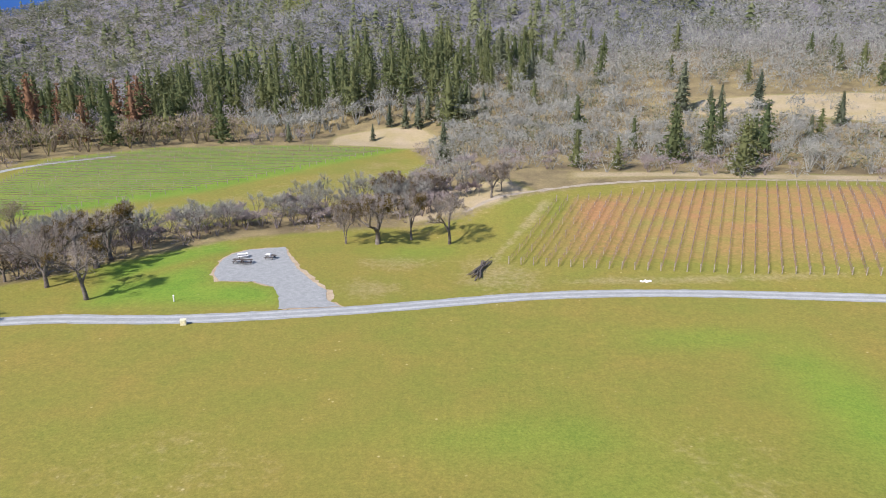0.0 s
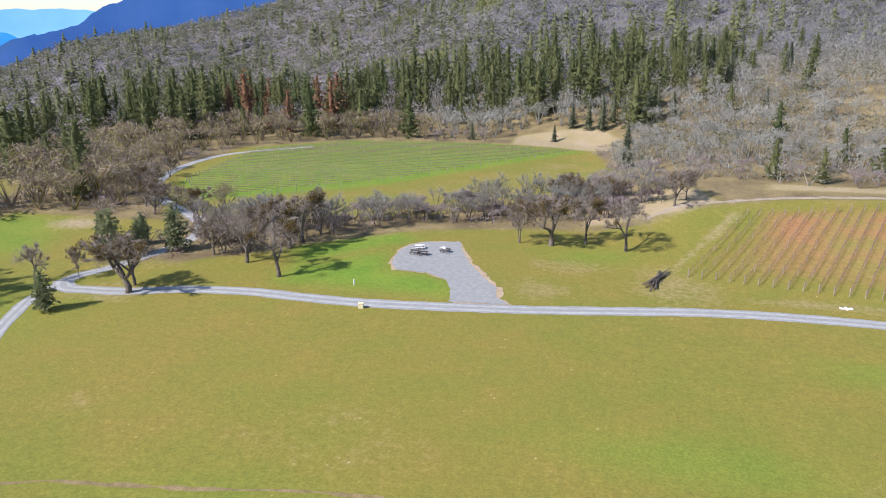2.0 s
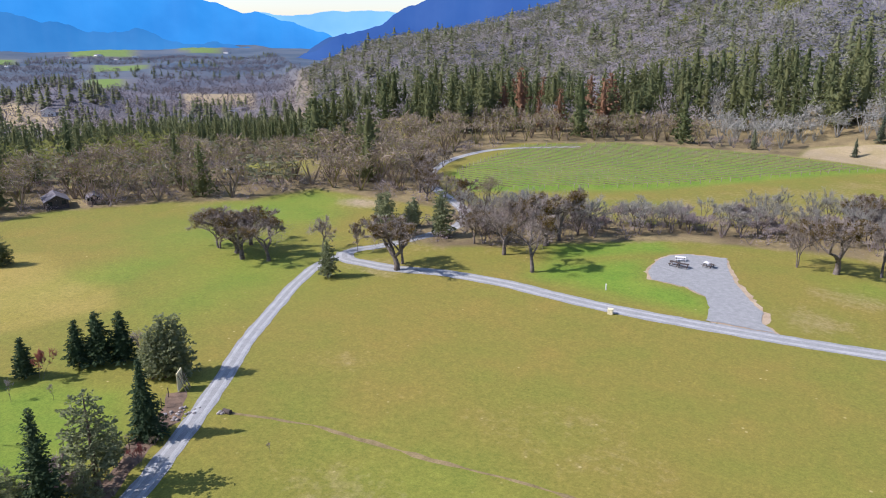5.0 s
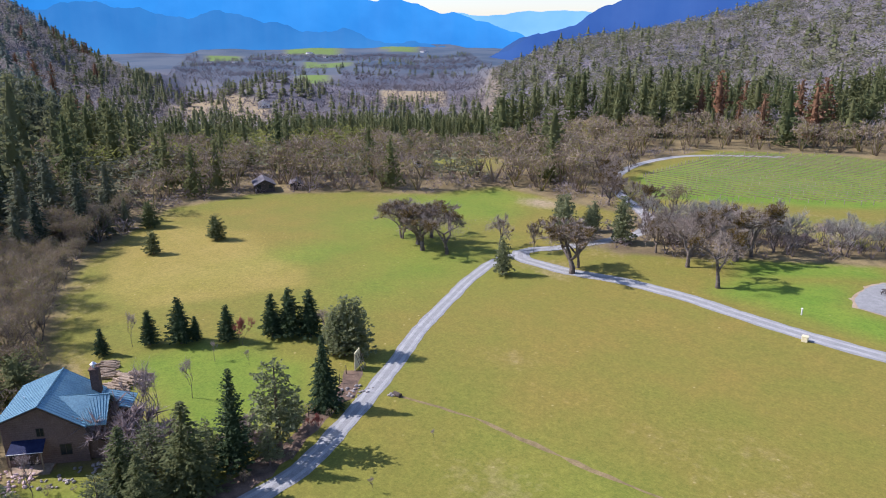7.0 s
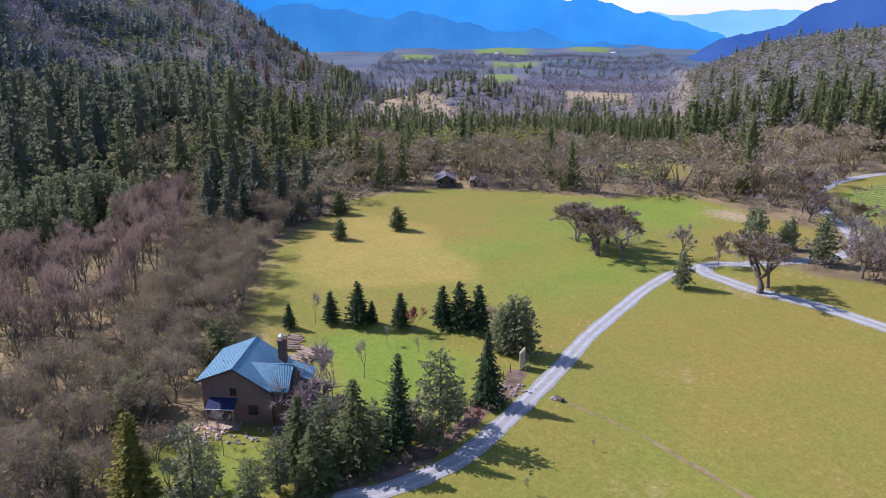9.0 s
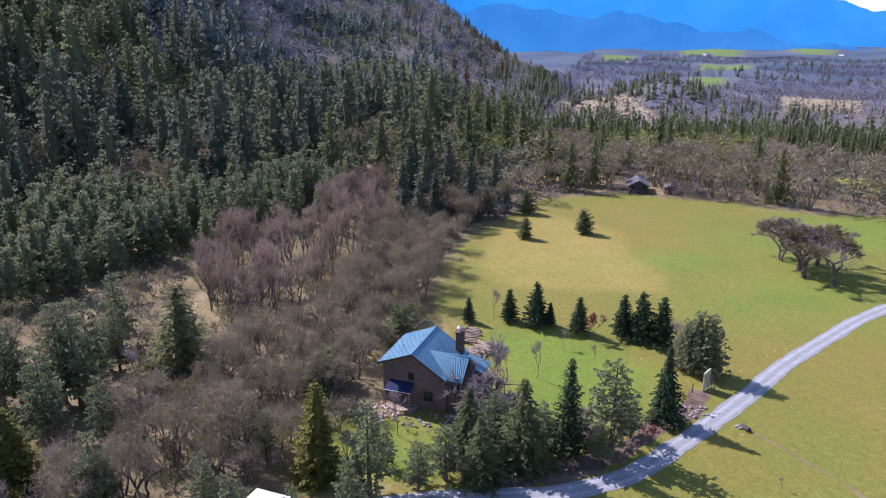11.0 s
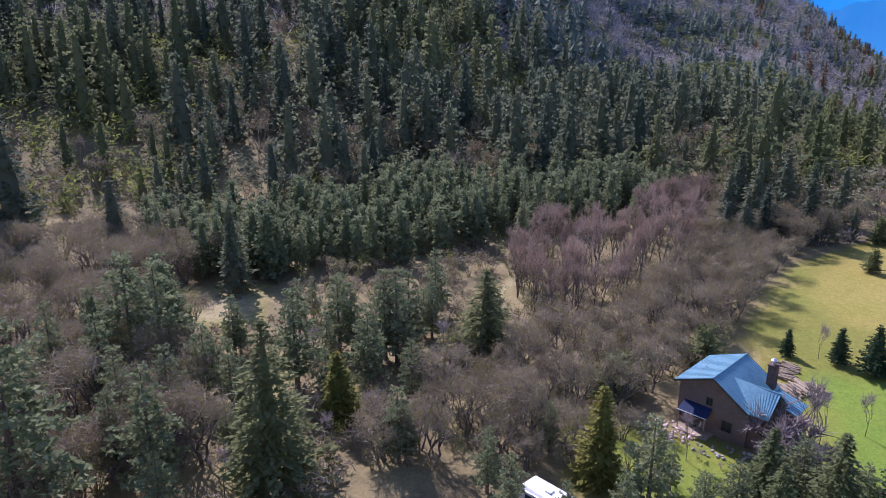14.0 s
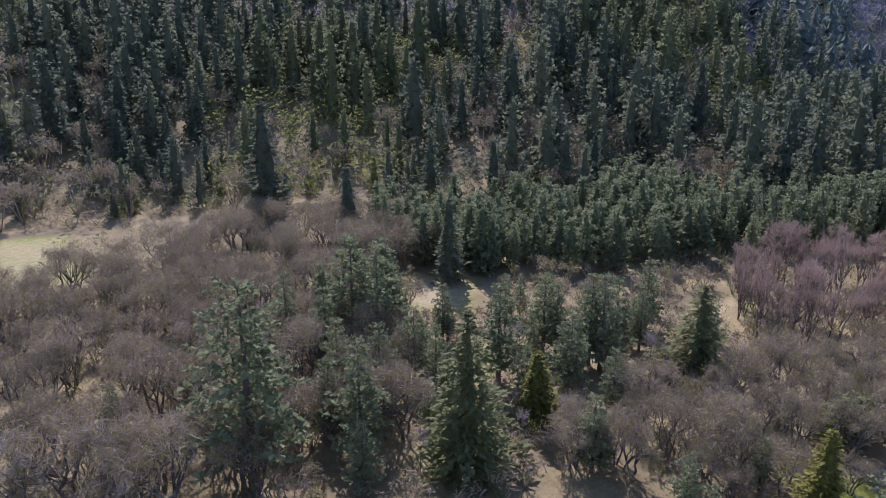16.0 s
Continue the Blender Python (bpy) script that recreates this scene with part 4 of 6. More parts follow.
for k, (x, y, h) in enumerate([(-81.6, -45.8, 9.4), (-74.5, -38.0, 7.8), (-80.5, -37.3, 10.1), (-79.3, -32.0, 12.9), (-82.6, -29.8, 11.8), (-87.9, -29.5, 7.6), (-75.1, -51.2, 7.0), (-69.6, -52.0, 5.6), (-90.8, -43.6, 7.3), (-88.6, -47.2, 7.1), (-57.5, -22.1, 8.8), (-73.5, -32.4, 8.0)]):
    plant(f"nearpine{k % 3}", x, y, h, tr, tr.uniform(1.0, 1.25))
for k, (x, y, h) in enumerate([(-107.1, -123.6, 27.8), (-92.8, -155.1, 11.1), (-134.0, -181.8, 17.4), (-119.0, -176.5, 16.3), (-112.7, -187.3, 24.4), (-101.2, -186.5, 15.4), (-104.0, -95.7, 16.2), (-75.3, -68.6, 12.5), (-74.4, -61.9, 13.8), (-66.8, -67.0, 10.9), (-94.9, -64.7, 15.5), (-102.9, -62.7, 13.6), (-132.9, -24.1, 9.8)]):
    plant(f"pine{k % 3}" if h < 15 else f"dark{k % 3}", x, y, h, tr, 1.1, "dark pine rising from the bare oaks")
plant("open1", -37.3, -47.7, 21.2, tr, 1.35, "tall open pine rising above the brush")
for k, (x, y, h) in enumerate([(-26.5, -57.6, 9), (-32.4, -55.0, 8), (-23.0, -62.7, 8.5), (-26.5, -49.8, 7.5)]):
    plant(f"creek{k % 3}", x, y, h, tr, 1.2, "pale lichen-grey bare tree above the brush")
plant("nearpine1", -32.8, -63.2, 8.0, tr, 1.2)
for k, (x, y, h) in enumerate([(-89, 131.5, 7), (-95, 138, 8), (-102, 141.5, 7.5), (-109, 144.5, 8.5), (-116, 150, 8), (-120.5, 156.5, 8.5), (-125, 166, 7.5), (-128.5, 177, 7), (-106, 139, 7), (-113, 145, 7.5)]):
    plant(f"oak{k % 4}", x, y, h, tr, 0.9, "bare grey oak beside the gravel track")
plant("golden", -60.2, -2.6, 10.6, tr, 1.3)
plant("golden", -63.0, -31.2, 8.6, tr, 1.7)
for k, (x, y, h) in enumerate([(-50.2, -4.6, 6.5), (-51.3, -9.5, 7.5), (-62, -44, 9), (-58, -34, 7), (-70, -25, 8), (-87, -28, 9), (-60, -41, 8), (-66, -34, 7.5), (-72, -58, 11), (-55, -40, 6),
                               (-48, -48, 9), (-42, -38, 8), (-59, -66, 12), (-50, -60, 11), (-64, -8, 6), (-68, -14, 5), (-90, -20, 9), (-95, -30, 11), (-61, 4.0, 5)]):
    plant(f"nearpine{k % 3}", x, y, h, tr, tr.uniform(1.0, 1.35))
for k, (x, y, h) in enumerate([(-62, -26, 6), (-66, -42, 6.5), (-57, -30, 5), (-74, -40, 7), (-53, -44, 6), (-60, -52, 7), (-48, -36, 6), (-80, -24, 7), (-70, -20, 6), (-44, -50, 6.5), (-86, -33, 7)]):
    plant("slim", x, y, h, tr, 1.4, "slim bare young tree among pines")
for k, (x, y, h) in enumerate([(-58.2, 9.4, 6.2), (-63.8, 15.6, 6.5), (-58.6, 25.2, 4.5), (-62.2, 20.4, 5.5), (-57.0, 6.6, 5.4), (-63, 30.5, 4.6)]):
    plant(f"open{k % 2}", x, y, h, tr, 1.5, "bushy pine in the garden beside the drive")
for x, y, h in [(-61.4, 25.6, 3.6), (-65.4, 12.6, 4.2), (-60.4, 31.6, 3.0), (-66.5, 17.5, 5.0), (-70.3, 14.6, 6.5), (-64, 24.4, 4)]:
    plant("red" if h == 3.0 else f"shrub{int(h * 10) % 3}", x, y, h, tr, 1.0, "bare garden shrub beside the drive")
plant("round1", -87.2, 8.0, 7.0, tr, 1.0, "dark rounded pine behind the house")
plant("round0", -76.5, -2.6, 6.6, tr, 1.1, "dark rounded pine beside the house")
plant("round1", -80.0, -1.2, 5.4, tr, 1.1, "dark rounded pine beside the house")

# ---- woods ----
def lod_conifer(seed, tiers, per, width, base=0.06, power=0.8, kite=True):
    """A needle tree one metre high, of spiky boughs in tiers, for woods."""
    g = np.random.RandomState(seed)
    v, f = [], []
    for i in range(tiers):
        u = (i + g.uniform(-0.2, 0.2)) / tiers
        z = base + (1 - base) * max(u, 0)
        reach = width * (1 - max(u, 0)) ** power
        for k in range(per):
            a = 6.283 * (k + g.uniform(-0.3, 0.3)) / per + i
            L = reach * g.uniform(0.65, 1.15)
            d, s = np.array([math.cos(a), math.sin(a), 0]), np.array([-math.sin(a), math.cos(a), 0])
            w = L * g.uniform(0.35, 0.55) + 0.008
            top = np.array([0, 0, z + (1 - base) / tiers * 0.9])
            mid = d * L * 0.6 + np.array([0, 0, z - 0.02])
            tip = d * L + np.array([0, 0, z - 0.12 * L / width * g.uniform(0.2, 0.8)])
            q = len(v)
            if kite:
                v += [top, mid + s * w, tip, mid - s * w]
                f += [(q, q + 1, q + 2), (q, q + 2, q + 3)]
            else:
                v += [top, tip + s * w, tip - s * w]
                f += [(q, q + 1, q + 2)]
    q = len(v)
    v += [np.array([0.012, 0, 0.93]), np.array([-0.012, 0.008, 0.93]), np.array([0, 0, 1.02])]
    f.append((q, q + 1, q + 2))
    q = len(v)
    v += [np.array([0.014, 0, -0.03]), np.array([-0.01, 0.012, -0.03]), np.array([-0.01, -0.012, -0.03]), np.array([0, 0, 0.5])]
    f += [(q, q + 1, q + 3), (q + 1, q + 2, q + 3), (q + 2, q, q + 3)]
    return np.array(v), np.array(f)


def tufted(seed, width, power):
    """A needle tree one metre high made of large sprays, for the nearer woods."""
    _, (v, f) = conifer(seed, 20, 0.06, width, 14, 6, 3, 0.15, power, 1.25, 0.2, 1.1, 0.8, 0.36, 3, 0.5)
    q = len(v)
    v = np.vstack([v, [(0.3, 0, -0.6), (-0.2, 0.25, -0.6), (-0.2, -0.25, -0.6), (0, 0, 12)]])
    f = np.vstack([f, [(q, q + 1, q + 3), (q + 1, q + 2, q + 3), (q + 2, q, q + 3)]])
    return v / 20.0, f


def lod_bare(seed, n, spread, wide, low=0.3, long=0.3):
    """A leafless broad tree one metre high: stem, limbs and a dome of twig sprays, for woods."""
    g = np.random.RandomState(seed)
    v, f = [], []
    limbs = max(3, n // 16)
    for k in range(limbs):
        a = 6.283 * k / limbs + g.uniform(-0.4, 0.4)
        e = np.array([math.cos(a) * spread * 0.6, math.sin(a) * spread * 0.6, g.uniform(0.55, 0.85)])
        for s in (np.array([0.022, 0, 0]), np.array([0, 0.022, 0])):
            q = len(v)
            v += [np.array([0, 0, -0.03]) - s, np.array([0, 0, -0.03]) + s, e]
            f.append((q, q + 1, q + 2))
    for _ in range(n):
        d = g.normal(size=3)
        d[2] = abs(d[2]) * 1.1 - 0.25
        d /= np.linalg.norm(d)
        rad = g.uniform(0.45, 1.0) ** 0.6
        c = np.array([d[0] * spread * rad, d[1] * spread * rad, low + max(d[2], -0.15) * (1 - low) * rad])
        o = d + g.uniform(-0.7, 0.7, 3)
        o /= np.linalg.norm(o)
        ln = long * g.uniform(0.6, 1.2)
        s = np.cross(o, g.normal(size=3))
        s /= np.linalg.norm(s)
        q = len(v)
        v += [c - o * ln * 0.6 - s * wide, c - o * ln * 0.6 + s * wide, c + o * ln * 0.4]
        f.append((q, q + 1, q + 2))
    return np.array(v), np.array(f)


def lod_crown(seed, n, wide, long):
    """A leafless oak one metre high with a lobed twig crown on a few leaning stems, for the nearer woods."""
    _, (v, f) = mound(seed, 8.5, 4.3, n, 14, long, wide, 0.3)
    g = np.random.RandomState(seed)
    v, f = list(v), list(f)
    for k in range(5):
        a = 6.283 * k / 5 + g.uniform(-0.4, 0.4)
        e = np.array([math.cos(a) * 2.4, math.sin(a) * 2.4, g.uniform(5.0, 7.0)])
        for s in (np.array([0.17, 0, 0]), np.array([0, 0.17, 0])):
            q = len(v)
            v += [np.array([0, 0, -0.3]) - s, np.array([0, 0, -0.3]) + s, e]
            f.append(np.array((q, q + 1, q + 2)))
    return np.array(v) / 8.5, np.array(f)


def lod_leafy(seed, n, spread, leaf=0.22):
    g = np.random.RandomState(seed)
    v, f = clump(g, np.array([0, 0, 0.0]), 1.0, n, leaf)
    v = np.array(v) * np.array([spread, spread, 0.38]) + np.array([0, 0, 0.62])
    return v, np.array(f)


def spread_out(name, kinds, x, y, h, fat, rng, material, label, category):
    """One joined stand of far trees: each place takes one of the patterns."""
    vs, fs, ts, n0 = [], [], [], 0
    z = height(x, y)
    pick = rng.randint(len(kinds), size=len(x))
    for k, (v, f) in enumerate(kinds):
        i = np.where(pick == k)[0]
        if not len(i):
            continue
        a = rng.uniform(0, 6.283, len(i))
        ca, sa = np.cos(a)[:, None], np.sin(a)[:, None]
        w = (h[i] * fat[i])[:, None]
        px = x[i][:, None] + w * (v[:, 0] * ca - v[:, 1] * sa)
        py = y[i][:, None] + w * (v[:, 0] * sa + v[:, 1] * ca)
        pz = z[i][:, None] - 0.1 + h[i][:, None] * v[:, 2]
        vs.append(np.stack([px, py, pz], -1).reshape(-1, 3))
        fs.append((f[None] + (np.arange(len(i)) * len(v))[:, None, None] + n0).reshape(-1, 3))
        ts.append(np.repeat(rng.uniform(0, 1, len(i)), len(v)))
        n0 += len(i) * len(v)
    if vs:
        return tagged(soup(name, np.vstack(vs), np.vstack(fs), material, tint=np.concatenate(ts)), label, category, kind="stuff")


def scatter(spacing, rmin, rmax, rng, b0=-38, b1=160):
    """Jittered places on a grid within the valley's sector."""
    n = int(2 * rmax / spacing)
    gx, gy = np.meshgrid(np.arange(n), np.arange(n))
    x = (gx.ravel() + rng.uniform(-0.48, 0.48, n * n)) * spacing - rmax
    y = (gy.ravel() + rng.uniform(-0.48, 0.48, n * n)) * spacing - rmax
    r, b = np.hypot(x, y), bearing(x, y)
    k = (r > rmin) & (r < rmax) & (b > b0) & (b < b1)
    x, y = x[k], y[k]
    el = np.degrees(np.arctan2(height(x, y) - EYE, np.hypot(x, y)))
    k = (el < 4.2) & (np.hypot(x, y) < np.interp(bearing(x, y), HILLS[:, 0], HILLS[:, 2]) + 40)
    return x[k], y[k]


def wave(x, y, s, p=0.0):
    """Slow random-looking variation from 0 to 1."""
    return 0.5 + 0.25 * (np.sin(x / s + 1.7 * np.sin(y / s * 0.7 + p) + p) + np.sin(y / s * 1.13 + 1.3 * np.sin(x / s * 0.8 + 2 * p)))


PLANTATION = polar((131, 142), (128, 126), (125, 118), (116, 121), (110.8, 122), (104.8, 135), (100.5, 140), (97.7, 147), (91.5, 154), (88, 180), (87.5, 190), (93, 190), (97.5, 184), (111, 181), (113, 172), (117, 163), (122, 152), (131, 158))
CREEK = [(-60, 131), (-46, 146), (-22, 155), (2, 158), (14, 168), (6, 182), (-14, 176), (-40, 162), (-62, 148), (-82, 142), (-88, 124), (-76, 120)]
ALDERS = polar((101, 112), (99, 100), (94, 97), (90.5, 112), (87.5, 122), (86, 146), (85.8, 172), (88, 182), (90.5, 156), (94, 135), (98, 138), (101, 124))
HOUSE_WOODS = polar((87.5, 84), (86, 92), (81, 108), (79.5, 130), (78.8, 150), (80.5, 176), (85, 178), (85.6, 146), (87, 122), (90, 112), (93.5, 96), (98, 90), (104, 78), (110, 70), (115, 60), (114, 50), (104, 48), (97, 52), (90, 64))
WEST_OAKS = polar((124, 128), (128, 96), (128, 60), (165, 56), (165, 125), (150, 132), (140, 150), (130, 150))
CLEAR = TAN[:2] + TAN[4:5]


def woods():
    rng = np.random.RandomState(5)
    # far and middle woods
    x, y = scatter(6.3, 170, 1200, rng)
    r, b = np.hypot(x, y), bearing(x, y)
    near_side = (r < 1080) | (b > 70)
    x, y, r, b = x[near_side], y[near_side], r[near_side], b[near_side]
    u = rng.uniform(0, 1, len(x))
    free = np.min([signed(x, y, p) for p in [FIELD, VINE_HILL, PLANTATION, ALDERS] + CLEAR + FAR_GREEN], 0)
    road = np.min([np.hypot(x - q.x, y - q.y) for q in glide(BRANCH, 4)], 0)
    ok = (free > 3) & (road > 5) & ~((b < 3) & (r < 184))
    w1, w2 = wave(x, y, 31), wave(x, y, 17, 2.0)
    # share of needle trees and of bare ground by bearing and distance
    con = np.select([b < -2, b < 30, b < 47, b < 74, b < 82],
                    [0.03 + 0.08 * (w1 > 0.72) + 0.42 * smooth(-15, 0, b) * (r > 300) * (r < 480) + 0.05 * (r > 480),
                     np.where(r < 305, 0.06, np.where(r < 400, 0.42, 0.05 + 0.10 * w1)),
                     np.where(r < 290, 0.06, np.where(r < 400, 0.45, 0.07)),
                     np.where(r < 300, 0.06, np.where(r < 470, 0.85, np.where((r > 850) & (b > 60), 0.85, 0.3))),
                     np.where(r < 230, 0.3, 0.6)], np.where((w2 > 0.62) & (r > 215), 0.2, 0.6))
    con = np.where((b > 74) & (b < 102) & (r > np.interp(b, [74, 88, 94, 102], [330, 330, 420, 560])), 0.12 + 0.45 * (w1 > 0.62) * (w2 > 0.4), con)
    con = np.where((b > 74) & (b < 88) & (r > 215) & (r < 275), 0.12, con)
    con = np.where((b > 68) & (b < 89) & (r > 285) & (r < 440), 0.8, con)
    con = np.where((b > 96) & (r > 290), 0.45, con)
    con = np.where((b > 128) & (r < 185) & (w2 > 0.5), 0.25, con)
    keep = np.select([(b > 47) & (b < 73) & (r > 450), (b < -14) & (r > 250) & (r < 310)], [0.35 + 0 * r, 0.35 + 0 * r], 0.93)
    keep = keep * np.where((b > 47) & (b < 72) & (r > 780), 0.5, 1)
    keep = keep * np.where(r > 600, 0.62, np.where(r > 420, 0.85, 1))
    ok &= rng.uniform(0, 1, len(x)) < keep
    ok &= ~((b > 80) & (u < con) & (rng.uniform(0, 1, len(x)) > 0.8))
    isc = ok & (u < con)
    bud = ok & ~isc & ((((b > 55) & (b < 82) & (r > 205) & (r < 300) & (r > 215) & (w2 > 0.35) & (rng.uniform(0, 1, len(x)) < 0.6))) | ((b > 82) & (w1 > 0.4) & (rng.uniform(0, 1, len(x)) < 0.55)) | ((b < 20) & (b > -20) & (r > 400) & (w1 > 0.66) & (w2 > 0.45)))
    olive = ok & ~isc & ~bud & (((b < 47) & (r > 400) & (rng.uniform(0, 1, len(x)) < 0.25 + 0.4 * smooth(-25, 8, b))) | ((b < 0) & (r > 205) & (rng.uniform(0, 1, len(x)) < 0.2)) | ((b > 47) & (b < 82) & (r < 340) & (rng.uniform(0, 1, len(x)) < 0.27)) | ((b > 74) & (rng.uniform(0, 1, len(x)) < np.where((b < 102) & (r > 300), 0.22, 0.45))))
    iso = ok & ~isc & ~bud & ~olive
    shr = iso & (((r < 205) & (b < 6)) | ((b > 2) & (b < 16) & (r > 262) & (r < 282)))
    iso &= ~shr
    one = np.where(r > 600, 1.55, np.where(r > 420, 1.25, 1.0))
    ch = np.where(b < 47, rng.uniform(10, 25, len(x)), rng.uniform(11, 26, len(x)))
    ch = np.where((b < 47) & (r > 420), ch * 0.75, ch)
    ch = np.where((b > 47) & (b < 74), rng.uniform(12, 19, len(x)), ch)
    ch = np.where(b > 80, 13 + 19 * rng.uniform(0, 1, len(x)) ** 1.4, ch)
    ch = np.where((b > 74) & (r > 500), rng.uniform(11, 20, len(x)), ch)
    ch = np.where((b < -2), rng.uniform(8, 17, len(x)), ch)
    ch = np.where((b > 120) & (r < 215), ch * 0.6, ch)
    oh = rng.uniform(7, 11.5, len(x)) * np.where(b < 3, 0.85, np.where((b > 30) & (r < 270), 1.12, 1))
    one = np.where((b > 30) & (b < 82) & (r < 270), 1.2, one)
    one = np.where(isc & (b < 47), one * np.where(r < 400, 1.3, 1.05), np.where(isc & (b > 80), one * 1.15, one))
    cm = [tufted(300 + i, 2.9 + 0.5 * i, 0.6 + 0.08 * i) for i in range(5)]
    cf = [lod_conifer(210 + i, 6, 5, 0.19 + 0.03 * i, 0.06, 0.62 + 0.1 * i) for i in range(3)]
    om = [lod_crown(220 + i, 125, 0.11, 1.6) for i in range(4)]
    of = [lod_bare(230 + i, 60, 0.58, 0.020, 0.3, 0.2) for i in range(3)]
    og = [lod_bare(236 + i, 34, 0.58, 0.028, 0.3, 0.22) for i in range(3)]
    lf = [lod_leafy(240 + i, 70, 0.5, 0.19) for i in range(3)]
    lg = [lod_leafy(250 + i, 34, 0.5, 0.32) for i in range(3)]
    near = r < 400
    sunny = b < 79
    dead = isc & (((b > 22) & (b < 32) & (r < 370) & (rng.uniform(0, 1, len(x)) < 0.28)) | ((b > 76) & (b < 84) & (r > 420) & (rng.uniform(0, 1, len(x)) < 0.05)))
    isc &= ~dead
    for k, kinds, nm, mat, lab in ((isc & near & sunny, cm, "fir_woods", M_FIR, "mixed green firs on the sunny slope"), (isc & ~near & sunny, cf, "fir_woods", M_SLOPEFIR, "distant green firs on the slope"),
                                   (isc & near & ~sunny & (w1 + 0.5 * u < 0.85), cm, "fir_woods", M_DARKFIR, "dark fir forest at the foot of the hill"), (isc & near & ~sunny & (w1 + 0.5 * u >= 0.85), cm, "fir_woods", M_SLOPEFIR, "olive-green firs among the dark forest"), (isc & ~near & ~sunny, cf, "fir_woods", M_HAZEFIR, "dark fir forest on the steep hill"),
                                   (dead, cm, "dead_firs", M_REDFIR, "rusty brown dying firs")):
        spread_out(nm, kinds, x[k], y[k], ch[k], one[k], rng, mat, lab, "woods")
    lich = b < 16
    fine = [lod_crown(260 + i, 270, 0.07, 1.2) for i in range(4)]
    near, close = (r < 310) & (r > 262), r <= 262
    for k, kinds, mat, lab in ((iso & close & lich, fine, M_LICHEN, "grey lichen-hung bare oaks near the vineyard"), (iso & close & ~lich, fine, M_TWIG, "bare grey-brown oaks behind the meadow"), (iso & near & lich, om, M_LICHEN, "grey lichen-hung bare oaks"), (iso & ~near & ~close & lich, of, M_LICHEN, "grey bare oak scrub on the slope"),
                               (iso & near & ~lich, om, M_TWIG, "bare grey-brown oak woods"), (iso & ~near & ~close & ~lich & (r < 650), of, M_HAZETWIG, "bare oak woods on the slope"), (iso & (r >= 650) & ~lich, og, M_HAZETWIG, "distant bare oak woods")):
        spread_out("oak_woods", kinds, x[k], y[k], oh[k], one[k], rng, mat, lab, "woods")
    for k, kinds in ((olive & (r < 400), lf), (olive & (r >= 400), lg)):
        spread_out("evergreen_oaks", kinds, x[k], y[k], oh[k] * 0.95, one[k] * 1.1, rng, M_OLIVE, "dull green rounded evergreen oaks", "woods")
    spread_out("budding_woods", lf, x[bud], y[bud], oh[bud] * 1.05, one[bud], rng, M_BUD, "trees in yellow-green bud", "woods")
    spread_out("shrub_belt", fine, x[shr], y[shr], oh[shr] * 0.5, one[shr] * 1.3, rng, M_SHRUB, "belt of bare purple-grey shrubs", "shrubs")
    # belts of trees across the valley floor
    x, y = scatter(25, 700, 3000, rng, 42, 74)
    free = np.min([signed(x, y, p) for p in FAR_GREEN], 0)
    rr2 = np.hypot(x, y)
    k = (free > 6) & (height(x, y) < 10) & (wave(x, y, 120, 3.0) + rng.uniform(-0.2, 0.2, len(x)) > 0.40)
    spread_out("valley_trees", og, x[k], y[k], rng.uniform(9, 15, k.sum()), np.full(k.sum(), 1.5), rng, M_HAZEVALLEY, "bare woods on the valley floor", "woods")
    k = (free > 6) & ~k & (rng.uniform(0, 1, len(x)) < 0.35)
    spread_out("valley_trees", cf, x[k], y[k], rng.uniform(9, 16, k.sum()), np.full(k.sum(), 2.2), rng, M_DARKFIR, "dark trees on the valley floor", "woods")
    # fill of the scrub slope between the larger crowns
    x, y = scatter(5.6, 186, 480, rng, -38, 4)
    r, b = np.hypot(x, y), bearing(x, y)
    free = np.min([signed(x, y, p) for p in [FIELD, VINE_HILL] + CLEAR], 0)
    k = ((free > 3) & (rng.uniform(0, 1, len(x)) < 0.7)) | ((signed(x, y, TAN[0]) < 0) & (rng.uniform(0, 1, len(x)) < 0.22))
    spread_out("scrub", of, x[k], y[k], rng.uniform(3, 6, k.sum()), np.full(k.sum(), 1.2), rng, M_LICHEN, "low grey scrub on the slope", "shrubs")
    # plantation
    pr = random.Random(3)
    x, y = scatter(4.1, 90, 230, rng, 80, 135)
    r, b = np.hypot(x, y), bearing(x, y)
    k = (signed(x, y, PLANTATION) < 0) & (rng.uniform(0, 1, len(x)) < 0.93) & (wave(x, y, 9, 1.0) > 0.13)
    x, y, r = x[k], y[k], r[k]
    order = np.argsort(r)
    for i in order[:290]:
        plant(f"sapling{pr.randrange(3)}", x[i], y[i], pr.uniform(8.0, 12.5), pr, pr.uniform(0.95, 1.3))
    i = order[290:]
    spread_out("plantation", cm, x[i], y[i], rng.uniform(8.5, 12.5, len(i)), np.full(len(i), 1.25), rng, M_PINE, "dense young pine plantation", "woods")
    # nearer thickets, tree by tree
    for poly, step, kinds, lo, hi, share in ((CREEK, 4.6, ["creek", "creek", "shrub"], 5.5, 10, 0.95), (HOUSE_WOODS, 3.9, ["thicket"], 4.2, 8.8, 0.95), (WEST_OAKS, 5.6, ["thicket"], 6.5, 10.5, 0.95), (ALDERS, 4.2, ["alder"], 8, 12.5, 0.9)):
        x, y = scatter(step, 40, 240, rng)
        k = (signed(x, y, poly) < 0) & (signed(x, y, FIELD) > 2) & (np.min([signed(x, y, p) for p in TAN[2:5]], 0) > 0) & (rng.uniform(0, 1, len(x)) < share)
